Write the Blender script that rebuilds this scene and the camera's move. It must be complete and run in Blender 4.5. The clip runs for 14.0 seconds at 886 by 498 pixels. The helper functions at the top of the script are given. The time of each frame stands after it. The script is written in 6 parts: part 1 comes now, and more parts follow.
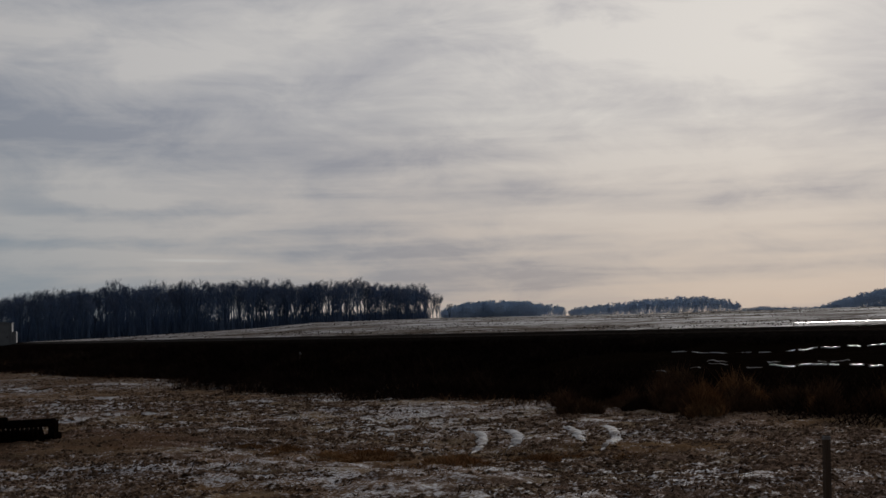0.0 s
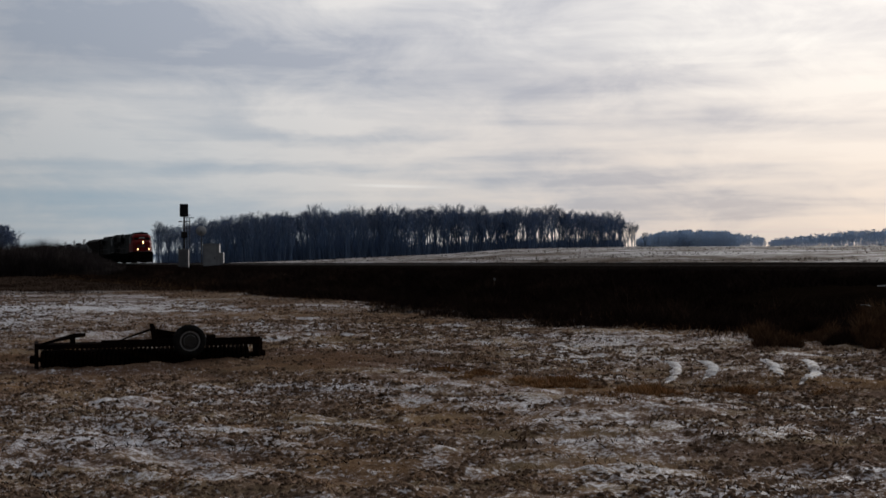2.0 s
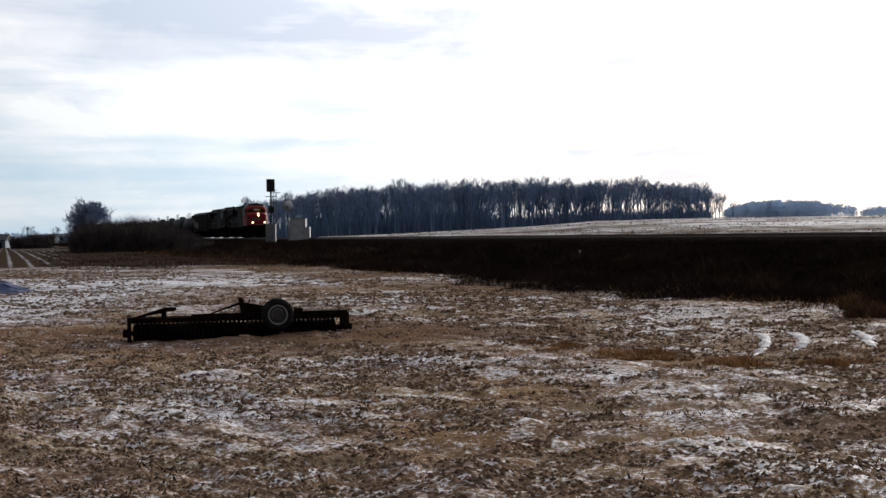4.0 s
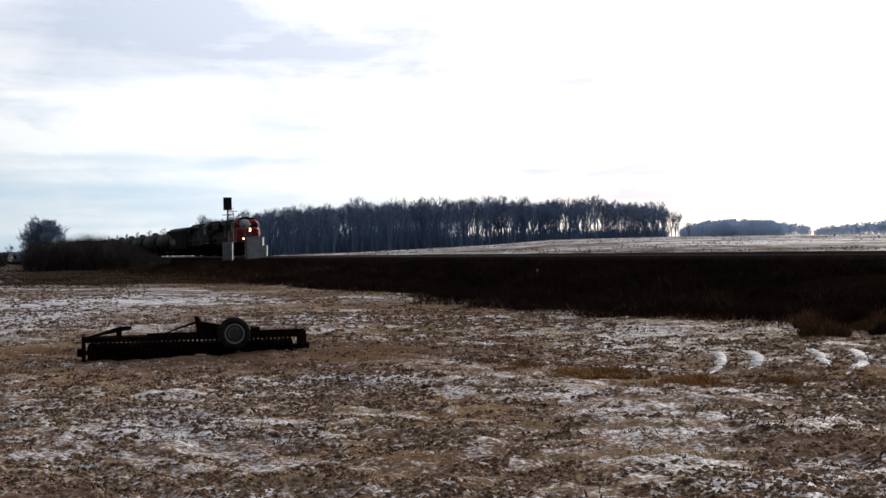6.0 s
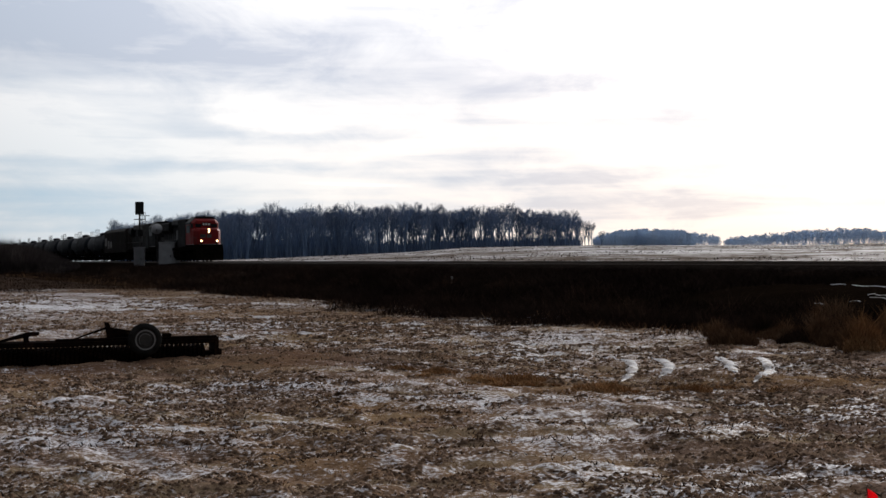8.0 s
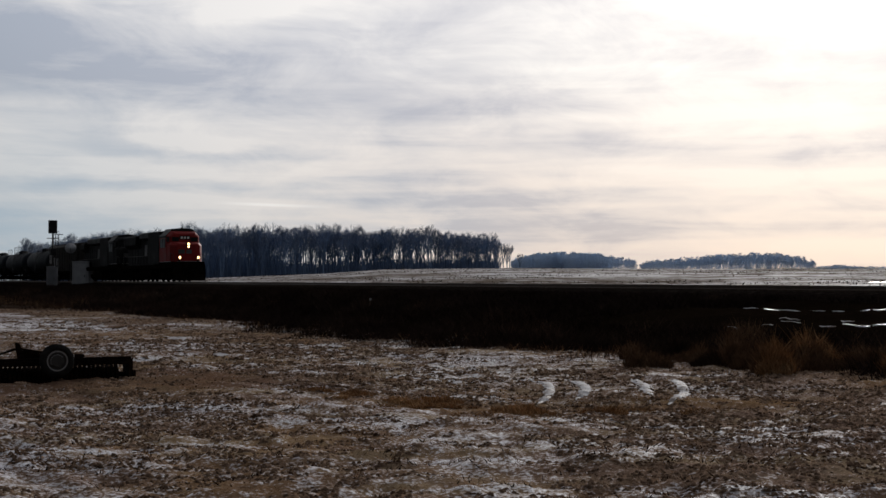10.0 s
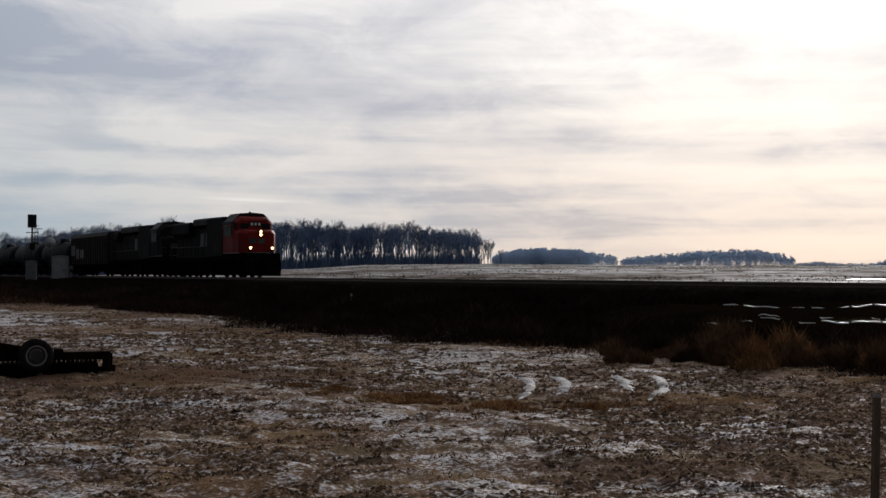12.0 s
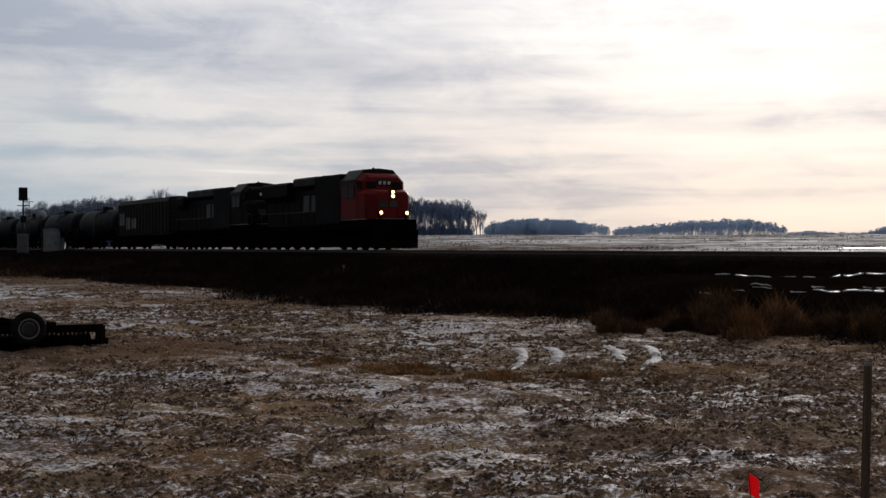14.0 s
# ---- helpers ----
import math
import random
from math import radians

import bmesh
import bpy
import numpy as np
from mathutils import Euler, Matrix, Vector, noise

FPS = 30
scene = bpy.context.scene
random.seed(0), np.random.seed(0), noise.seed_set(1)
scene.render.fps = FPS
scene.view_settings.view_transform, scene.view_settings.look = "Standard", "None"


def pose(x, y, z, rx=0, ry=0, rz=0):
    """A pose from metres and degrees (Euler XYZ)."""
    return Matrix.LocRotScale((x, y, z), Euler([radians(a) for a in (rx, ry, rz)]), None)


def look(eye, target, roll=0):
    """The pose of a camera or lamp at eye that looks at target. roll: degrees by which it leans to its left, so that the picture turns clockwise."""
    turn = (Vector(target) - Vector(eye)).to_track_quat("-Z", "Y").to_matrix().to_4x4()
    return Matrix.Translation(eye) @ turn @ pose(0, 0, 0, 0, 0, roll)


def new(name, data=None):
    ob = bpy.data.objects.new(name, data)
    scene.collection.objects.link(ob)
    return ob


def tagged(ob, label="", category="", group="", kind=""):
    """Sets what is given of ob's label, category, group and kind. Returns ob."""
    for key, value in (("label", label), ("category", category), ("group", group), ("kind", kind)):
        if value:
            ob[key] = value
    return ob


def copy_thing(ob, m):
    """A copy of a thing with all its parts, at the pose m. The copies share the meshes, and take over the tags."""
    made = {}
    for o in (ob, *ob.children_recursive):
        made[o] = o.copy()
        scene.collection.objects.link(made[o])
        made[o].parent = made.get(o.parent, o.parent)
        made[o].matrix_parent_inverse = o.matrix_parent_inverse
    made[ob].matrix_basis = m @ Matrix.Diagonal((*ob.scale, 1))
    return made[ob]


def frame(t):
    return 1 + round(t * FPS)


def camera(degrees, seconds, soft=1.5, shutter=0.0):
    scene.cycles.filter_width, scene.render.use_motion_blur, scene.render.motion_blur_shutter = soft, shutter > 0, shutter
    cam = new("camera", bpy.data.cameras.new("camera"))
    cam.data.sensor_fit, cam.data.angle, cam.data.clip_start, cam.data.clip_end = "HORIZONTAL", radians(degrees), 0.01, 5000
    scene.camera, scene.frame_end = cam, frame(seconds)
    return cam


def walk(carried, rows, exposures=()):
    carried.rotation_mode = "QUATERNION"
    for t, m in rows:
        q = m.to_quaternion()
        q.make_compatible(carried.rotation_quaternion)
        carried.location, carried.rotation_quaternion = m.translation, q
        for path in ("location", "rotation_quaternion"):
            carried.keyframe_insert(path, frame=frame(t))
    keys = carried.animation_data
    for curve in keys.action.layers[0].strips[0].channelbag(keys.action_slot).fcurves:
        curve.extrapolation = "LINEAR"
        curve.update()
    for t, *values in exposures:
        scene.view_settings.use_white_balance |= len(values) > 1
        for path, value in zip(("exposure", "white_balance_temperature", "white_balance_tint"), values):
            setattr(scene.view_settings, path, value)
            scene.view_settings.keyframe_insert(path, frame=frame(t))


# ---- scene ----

# ---------------------------------------------------------------- camera
PATH = [
    (0.0, pose(0, 0, 1.6, 93.57, 1.50, -1.88)),
    (0.1, pose(0, 0, 1.6, 93.10, 1.20, -1.25)),
    (0.2, pose(0, 0, 1.6, 92.95, 0.80, -1.40)),
    (0.3, pose(0, 0, 1.6, 92.85, 0.50, -0.85)),
    (0.4, pose(0, 0, 1.6, 93.10, 0.20, 0.95)),
    (0.5, pose(0, 0, 1.6, 93.65, 0.10, 1.16)),
    (1.0, pose(0, 0, 1.6, 92.55, 0.97, 1.09)),
    (1.5, pose(0, 0, 1.6, 90.80, 0.89, 1.62)),
    (1.6, pose(0, 0, 1.6, 90.10, 0.89, 1.97)),
    (1.7, pose(0, 0, 1.6, 90.60, 0.89, 3.30)),
    (1.8, pose(0, 0, 1.6, 91.20, 0.89, 6.30)),
    (1.9, pose(0, 0, 1.6, 91.76, 0.75, 8.15)),
    (2.0, pose(0, 0, 1.6, 90.47, 0.42, 6.73)),
    (2.1, pose(0, 0, 1.6, 89.52, 0.45, 7.35)),
    (2.2, pose(0, 0, 1.6, 89.90, 0.50, 8.35)),
    (2.5, pose(0, 0, 1.6, 90.51, 0.58, 9.25)),
    (2.7, pose(0, 0, 1.6, 90.10, 0.65, 10.25)),
    (4.8, pose(0, 0, 1.6, 89.26, 0.95, 10.57)),
    (5.0, pose(0, 0, 1.6, 89.26, 0.98, 10.59)),
    (5.5, pose(0, 0, 1.6, 89.30, 1.20, 10.14)),
    (6.0, pose(0, 0, 1.6, 90.11, 0.83, 8.62)),
    (6.5, pose(0, 0, 1.6, 90.35, 0.83, 6.62)),
    (7.0, pose(0, 0, 1.6, 89.80, 0.73, 5.63)),
    (7.5, pose(0, 0, 1.6, 89.58, 0.75, 5.72)),
    (8.0, pose(0, 0, 1.6, 90.39, 0.36, 4.84)),
    (8.5, pose(0, 0, 1.6, 90.88, 0.04, 3.50)),
    (9.0, pose(0, 0, 1.6, 91.10, -0.18, 2.78)),
    (9.2, pose(0, 0, 1.6, 91.35, -0.40, 2.14)),
    (11.3, pose(0, 0, 1.6, 91.27, 0.18, 0.85)),
    (11.5, pose(0, 0, 1.6, 91.10, 0.10, 1.02)),
    (12.0, pose(0, 0, 1.6, 91.16, -0.20, 0.38)),
    (12.5, pose(0, 0, 1.6, 91.07, 0.07, 0.86)),
    (13.0, pose(0, 0, 1.6, 90.96, 0.10, 0.02)),
    (13.5, pose(0, 0, 1.6, 91.07, -0.23, -0.13)),
    (14.0, pose(0, 0, 1.6, 89.87, 0.09, 0.04)),
]

EXPOSURES = [(0.0, -1.18), (0.5, -0.82), (1.5, -0.65), (2.0, -0.5), (2.7, -0.15), (4.8, 0.70), (5.5, 0.66), (6.5, 0.25),
             (7.0, 0.02), (7.5, 0.32), (8.5, -0.1), (9.2, -0.32), (11.3, -0.38), (13.0, -0.38), (14.0, -0.3)]
cam = camera(37.95, 14.0, soft=1.5, shutter=0.08)
walk(cam, PATH, EXPOSURES)

# ---------------------------------------------------------------- light
SUN_AZ, SUN_EL = radians(17.5), radians(15.0)      # azimuth to the right of +Y


class Nodes:
    """Short hand for building a node tree."""

    def __init__(self, tree):
        self.t = tree
        tree.nodes.clear()

    def n(self, kind, operation=None, use_clamp=None, clamp=None, data_type=None, blend_type=None, **inputs):
        node = self.t.nodes.new(kind)
        if operation:
            node.operation = operation
        if use_clamp is not None:
            node.use_clamp = use_clamp
        if clamp is not None:
            node.clamp = clamp
        if data_type:
            node.data_type = data_type
        if blend_type:
            node.blend_type = blend_type
        for key, value in inputs.items():
            node.inputs[key].default_value = value
        return node

    def put(self, target, value):
        if hasattr(value, "links"):
            self.t.links.new(value, target)
        else:
            target.default_value = value

    def math(self, op, a, b=0.0, clamp=False):
        node = self.n("ShaderNodeMath", operation=op, use_clamp=clamp)
        self.put(node.inputs[0], a)
        self.put(node.inputs[1], b)
        return node.outputs[0]

    def noise(self, vec, scale, detail=4.0, rough=0.55, dist=0.0):
        node = self.n("ShaderNodeTexNoise")
        if vec is not None:
            self.t.links.new(vec, node.inputs["Vector"])
        node.inputs["Scale"].default_value = scale
        node.inputs["Detail"].default_value = detail
        node.inputs["Roughness"].default_value = rough
        node.inputs["Distortion"].default_value = dist
        return node.outputs[0]

    def ramp(self, fac, stops):
        node = self.n("ShaderNodeValToRGB")
        self.t.links.new(fac, node.inputs[0])
        el = node.color_ramp.elements
        while len(el) < len(stops):
            el.new(0.5)
        for e, (p, c) in zip(el, stops):
            e.position = p
            e.color = (*c, 1) if len(c) == 3 else c
        return node.outputs[0]

    def span(self, v, a, b, c=0.0, d=1.0):
        node = self.n("ShaderNodeMapRange", clamp=True)
        self.put(node.inputs[0], v)
        for i, w in enumerate((a, b, c, d)):
            self.put(node.inputs[i + 1], w)
        return node.outputs[0]

    def mix(self, fac, a, b, blend="MIX"):
        node = self.n("ShaderNodeMix", data_type="RGBA", blend_type=blend)
        self.put(node.inputs[0], fac)
        for sock, v in ((node.inputs[6], a), (node.inputs[7], b)):
            self.put(sock, v if hasattr(v, "links") or len(v) == 4 else (*v, 1))
        return node.outputs[2]

    def scale(self, vec, x, y, z):
        node = self.n("ShaderNodeMapping")
        self.t.links.new(vec, node.inputs[0])
        node.inputs["Scale"].default_value = (x, y, z)
        return node.outputs[0]


CLOUD_MASSES = [
    (-21.0, 9.6, 8.0, 2.2, -0.9, -0.085), (-11.0, 12.6, 9.0, 1.3, -0.8, 0.07), (-2.0, 7.6, 6.0, 1.6, 0.3, -0.045),
    (12.0, 12.6, 9.0, 2.6, 0.2, 0.10), (10.0, 7.0, 9.0, 0.8, 0.3, 0.09), (14.0, 5.3, 10.5, 0.7, -0.25, -0.075),
    (10.0, 4.2, 10.0, 0.55, 0.1, 0.08), (-14.0, 6.2, 5.0, 0.4, -0.1, -0.09), (-17.0, 4.4, 5.5, 0.55, 0.1, -0.10),
    (-9.0, 5.0, 6.0, 0.5, 0.2, 0.06), (-24.0, 5.6, 6.0, 0.6, 0.2, 0.07), (4.0, 2.2, 16.0, 0.8, 0.0, -0.05),
]


def make_world():
    world = bpy.data.worlds.new("overcast_sky")
    scene.world = world
    world.use_nodes = True
    k = Nodes(world.node_tree)
    way = k.n("ShaderNodeTexCoord").outputs["Generated"]
    sep = k.n("ShaderNodeSeparateXYZ")
    k.t.links.new(way, sep.inputs[0])
    x, y, z = sep.outputs
    up = k.math("MAXIMUM", z, 0.0)
    # cloud sheet: the direction is laid on a high plane, so that the streaks flatten towards the horizon
    den = k.math("ADD", up, 0.16)
    comb = k.n("ShaderNodeCombineXYZ")
    k.put(comb.inputs[0], k.math("DIVIDE", x, den))
    k.put(comb.inputs[1], k.math("DIVIDE", y, den))
    comb.inputs[2].default_value = 0.37
    plane = comb.outputs[0]
    turn = k.n("ShaderNodeVectorRotate", Angle=radians(-24))
    turn.rotation_type = "Z_AXIS"
    k.t.links.new(plane, turn.inputs["Vector"])
    plane = turn.outputs[0]
    az = k.math("ARCTAN2", x, y)
    dome = k.n("ShaderNodeCombineXYZ")
    k.put(dome.inputs[0], k.math("ADD", k.math("MULTIPLY", az, 2.6), k.math("MULTIPLY", z, 0.8)))
    k.put(dome.inputs[1], k.math("MULTIPLY", z, 10.0))
    dome.inputs[2].default_value = 2.1
    layer = k.noise(dome.outputs[0], 1.0, 5.0, 0.55, 0.25)
    puff = k.noise(k.scale(dome.outputs[0], 2.4, 1.7, 1), 1.6, 6.0, 0.62, 0.5)
    streak = k.noise(k.scale(plane, 0.6, 1.2, 1), 1.0, 3.0, 0.45, 0.5)
    wisp = k.noise(k.scale(dome.outputs[0], 1.3, 6.5, 1), 1.4, 4.0, 0.5, 0.35)
    cloud = k.math("ADD", k.math("MULTIPLY", layer, 0.42), k.math("ADD", k.math("MULTIPLY", puff, 0.30), k.math("MULTIPLY", streak, 0.16)))
    # thin flat streaks, stronger towards the horizon
    flat = k.span(z, 0.03, 0.20, 0.26, 0.06)
    cloud = k.math("ADD", k.math("ADD", cloud, 0.06), k.math("MULTIPLY", k.math("SUBTRACT", wisp, 0.5), flat))
    # the larger masses of the cloud sheet: azimuth, height, half width, half height (degrees), slant, weight
    warp_a = k.math("MULTIPLY", k.math("SUBTRACT", puff, 0.5), 0.16)
    warp_e = k.math("MULTIPLY", k.math("SUBTRACT", layer, 0.5), 0.09)
    for a0, e0, wa, we, slant, weight in CLOUD_MASSES:
        da = k.math("DIVIDE", k.math("SUBTRACT", k.math("ADD", az, warp_a), radians(a0)), radians(wa))
        de = k.math("DIVIDE", k.math("SUBTRACT", k.math("ADD", k.math("SUBTRACT", z, radians(e0)), warp_e), k.math("MULTIPLY", da, radians(slant))), radians(we))
        d2 = k.math("ADD", k.math("MULTIPLY", da, da), k.math("MULTIPLY", de, de))
        cloud = k.math("ADD", cloud, k.math("MULTIPLY", k.span(k.math("POWER", d2, 0.5), 0.1, 1.25, 1.0, 0.0), weight))
    body = k.span(cloud, 0.39, 0.575)
    # nearness to the veiled sun: a broad glow over that half of the sky, a tighter one round the sun
    sun = Vector((math.sin(SUN_AZ) * math.cos(SUN_EL), math.cos(SUN_AZ) * math.cos(SUN_EL), math.sin(SUN_EL)))
    dot = k.n("ShaderNodeVectorMath", operation="DOT_PRODUCT")
    k.t.links.new(way, dot.inputs[0])
    dot.inputs[1].default_value = sun
    wide = k.math("POWER", k.span(dot.outputs["Value"], -0.2, 1.0), 2.0)
    near = k.span(dot.outputs["Value"], 0.72, 1.0)
    glow = k.math("POWER", near, 1.6)
    core = k.math("POWER", k.span(dot.outputs["Value"], 0.95, 1.0), 1.5)
    low = k.span(z, 0.0, 0.16, 1.0, 0.0)
    grey = k.mix(body, (0.50, 0.56, 0.67), (0.96, 0.945, 0.955))
    warm = k.mix(body, (0.55, 0.545, 0.61), (1.03, 0.99, 0.95))
    col = k.mix(glow, grey, warm)
    col = k.mix(k.math("MULTIPLY", k.math("MULTIPLY", low, k.span(near, 0.3, 0.8)), k.span(body, 0.1, 0.8, 0.12, 0.85)), col, (1.03, 0.87, 0.78))
    blue = k.math("MULTIPLY", k.math("MULTIPLY", k.span(z, 0.0, 0.15, 1.0, 0.0), k.span(near, 0.2, 0.8, 1.0, 0.0)), k.span(body, 0.1, 0.9, 0.9, 0.45))
    col = k.mix(blue, col, (0.53, 0.75, 0.92))
    # a short bright vapour streak low in the sky
    dz = k.math("ABSOLUTE", k.math("SUBTRACT", z, k.math("ADD", 0.0572, k.math("MULTIPLY", k.math("ADD", az, 0.155), -0.03))))
    trail = k.math("MULTIPLY", k.span(dz, 0.0004, 0.0017, 1.0, 0.0), k.math("MULTIPLY", k.span(az, -0.20, -0.165), k.span(az, -0.155, -0.105, 1.0, 0.0)))
    col = k.mix(k.math("MULTIPLY", trail, 0.85), col, (1.12, 1.1, 1.08))
    light = k.math("ADD", k.math("ADD", 0.16, k.math("MULTIPLY", wide, 1.10)), k.math("MULTIPLY", core, 0.12))
    light = k.math("MULTIPLY", light, k.span(z, 0.01, 0.20, 0.90, 1.14))
    sky = k.n("ShaderNodeTexSky")
    sky.sky_type, sky.sun_disc, sky.sun_elevation, sky.sun_rotation = "NISHITA", False, SUN_EL, SUN_AZ
    out = k.n("ShaderNodeOutputWorld")
    bg_sky = k.n("ShaderNodeBackground", Strength=0.05)
    k.put(bg_sky.inputs[0], sky.outputs[0])
    bg_cloud = k.n("ShaderNodeBackground")
    k.put(bg_cloud.inputs[0], col)
    k.put(bg_cloud.inputs[1], light)
    mix = k.n("ShaderNodeMixShader", Fac=0.9)
    k.put(mix.inputs[1], bg_sky.outputs[0])
    k.put(mix.inputs[2], bg_cloud.outputs[0])
    k.put(out.inputs[0], mix.outputs[0])


make_world()
lamp = bpy.data.lights.new("veiled_sun", "SUN")
lamp.energy, lamp.angle, lamp.color = 2.35, radians(14), (1.0, 0.945, 0.885)
sun_ob = new("veiled_sun", lamp)
sun_ob.matrix_world = look((0, 0, 300), (-math.sin(SUN_AZ) * 300, -math.cos(SUN_AZ) * 300, 300 - math.tan(SUN_EL) * 300))


# ---------------------------------------------------------------- materials
def surface(name, stops, scale=3.0, rough=0.7, metal=0.0, bump=0.2, detail=6.0, spec=0.3, stretch=(1, 1, 1), vary=0.12, island=False):
    """Principled surface: coarse and fine noise mix the stop colours; bump from the fine noise."""
    m = bpy.data.materials.new(name)
    m.use_nodes = True
    k = Nodes(m.node_tree)
    pos = k.scale(k.n("ShaderNodeTexCoord").outputs["Object"], *stretch)
    coarse = k.noise(pos, scale, detail)
    fine = k.noise(pos, scale * 9, 4)
    fac = k.math("ADD", k.math("MULTIPLY", coarse, 0.65), k.math("MULTIPLY", fine, 0.35))
    col = k.ramp(k.span(fac, 0.33, 0.67), stops)
    rnd = k.n("ShaderNodeNewGeometry").outputs["Random Per Island"] if island else k.n("ShaderNodeObjectInfo").outputs["Random"]
    col = k.mix(1.0, col, k.mix(rnd, (1 - vary,) * 3, (1 + vary,) * 3), "MULTIPLY")
    b = k.n("ShaderNodeBsdfPrincipled", Metallic=metal)
    k.put(b.inputs["Base Color"], col)
    k.put(b.inputs["Roughness"], k.span(coarse, 0.3, 0.7, max(rough - 0.12, 0.05), min(rough + 0.12, 1.0)))
    b.inputs["Specular IOR Level"].default_value = spec
    if bump:
        bp = k.n("ShaderNodeBump", Strength=bump, Distance=0.02)
        k.put(bp.inputs["Height"], fine)
        k.put(b.inputs["Normal"], bp.outputs[0])
    out = k.n("ShaderNodeOutputMaterial")
    k.put(out.inputs[0], b.outputs[0])
    return m


def glowing(name, colour, strength):
    m = bpy.data.materials.new(name)
    m.use_nodes = True
    k = Nodes(m.node_tree)
    e = k.n("ShaderNodeEmission", Strength=strength)
    e.inputs[0].default_value = (*colour, 1)
    out = k.n("ShaderNodeOutputMaterial")
    k.put(out.inputs[0], e.outputs[0])
    return m


# the track: a line with u metres across it (positive towards the viewer) and v metres along it (positive towards the right)
TRACK_AT, TRACK_TURN = Vector((-1.6, 74.0)), radians(29.5)
ALONG = Vector((math.sin(TRACK_TURN), -math.cos(TRACK_TURN)))
ACROSS = Vector((-math.cos(TRACK_TURN), -math.sin(TRACK_TURN)))
RAIL_TOP = 1.38
HEADING = math.degrees(math.atan2(ALONG.y, ALONG.x))


def on_track(u, v):
    p = TRACK_AT + ACROSS * u + ALONG * v
    return p.x, p.y


def ground_material():
    """Dead grass and bare soil under thin patchy snow; the far field is stubble with more snow; the bank's shade is in
    its dark colour.
    """
    m = bpy.data.materials.new("winter_field")
    m.use_nodes = True
    k = Nodes(m.node_tree)
    pos = k.n("ShaderNodeTexCoord").outputs["Object"]
    sep = k.n("ShaderNodeSeparateXYZ")
    k.t.links.new(pos, sep.inputs[0])
    x, y = sep.outputs[0], sep.outputs[1]
    # distance across the track
    u = k.math("ADD", k.math("MULTIPLY", k.math("SUBTRACT", x, TRACK_AT.x), ACROSS.x), k.math("MULTIPLY", k.math("SUBTRACT", y, TRACK_AT.y), ACROSS.y))
    big = k.noise(pos, 0.16, 4, 0.55, 0.6)
    mid = k.noise(k.scale(pos, 0.8, 1.2, 1), 0.8, 5, 0.6, 0.6)
    small = k.noise(pos, 5.0, 5, 0.68, 0.1)
    tiny = k.noise(pos, 24.0, 4, 0.65, 0.0)
    soil = k.ramp(k.span(k.math("ADD", k.math("MULTIPLY", small, 0.5), k.math("MULTIPLY", tiny, 0.5)), 0.34, 0.66),
                  [(0.0, (0.033, 0.021, 0.016)), (0.3, (0.128, 0.085, 0.063)), (0.7, (0.275, 0.19, 0.145)), (1.0, (0.44, 0.33, 0.25))])
    rust = k.mix(tiny, (0.06, 0.034, 0.019), (0.36, 0.225, 0.125))
    straw = k.mix(k.span(k.math("ADD", k.math("MULTIPLY", big, 0.7), k.math("MULTIPLY", mid, 0.3)), 0.47, 0.58), soil, rust)
    west = k.span(k.math("ADD", x, k.math("MULTIPLY", mid, 3.0)), -12.0, -7.0, 1.0, 0.0)
    straw = k.mix(k.math("MULTIPLY", west, 0.75), straw, k.mix(0.5, soil, (0.05, 0.032, 0.024)))
    # paler strips of flattened straw
    pale = k.noise(k.scale(pos, 0.22, 0.8, 1), 1.3, 5, 0.62, 0.7)
    straw = k.mix(k.span(pale, 0.50, 0.60, 0.0, 0.65), straw, k.mix(tiny, (0.10, 0.066, 0.038), (0.46, 0.35, 0.22)))
    # deeper snow lies out to the west of the field
    dx = k.math("DIVIDE", k.math("ADD", x, 21.0), 13.0)
    dy = k.math("DIVIDE", k.math("SUBTRACT", y, 37.0), 15.0)
    drift = k.math("MULTIPLY", k.span(k.math("ADD", k.math("MULTIPLY", dx, dx), k.math("MULTIPLY", dy, dy)), 0.1, 1.3, 1.0, 0.0), 0.115)
    ex = k.math("DIVIDE", k.math("ADD", x, 0.3), 1.3)
    ey = k.math("DIVIDE", k.math("SUBTRACT", y, 23.5), 3.2)
    patch = k.math("MULTIPLY", k.span(k.math("ADD", k.math("MULTIPLY", ex, ex), k.math("MULTIPLY", ey, ey)), 0.2, 1.4, 1.0, 0.0), 0.02)
    drift = k.math("ADD", drift, patch)
    strip = k.noise(k.scale(pos, 0.30, 0.85, 1), 1.0, 5, 0.6, 0.9)
    cover = k.math("ADD", k.math("ADD", k.math("MULTIPLY", big, -0.25), k.math("MULTIPLY", mid, 0.30)), k.math("ADD", k.math("MULTIPLY", small, 0.45), k.math("MULTIPLY", tiny, 0.75)))
    cover = k.math("ADD", cover, k.math("MULTIPLY", k.math("SUBTRACT", strip, 0.43), 0.42))
    # a band of russet tussocks, free of snow
    bx = k.math("DIVIDE", k.math("SUBTRACT", x, 0.1), 3.0)
    by = k.math("DIVIDE", k.math("SUBTRACT", k.math("ADD", y, k.math("MULTIPLY", k.math("SUBTRACT", mid, 0.5), 2.4)), 16.7), 0.75)
    band = k.span(k.math("ADD", k.math("MULTIPLY", bx, bx), k.math("MULTIPLY", by, by)), 0.45, 1.3, 1.0, 0.0)
    band = k.math("MULTIPLY", band, k.span(strip, 0.40, 0.56, 0.15, 1.0))
    straw = k.mix(band, straw, rust)
    drift = k.math("SUBTRACT", drift, k.math("MULTIPLY", band, 0.07))
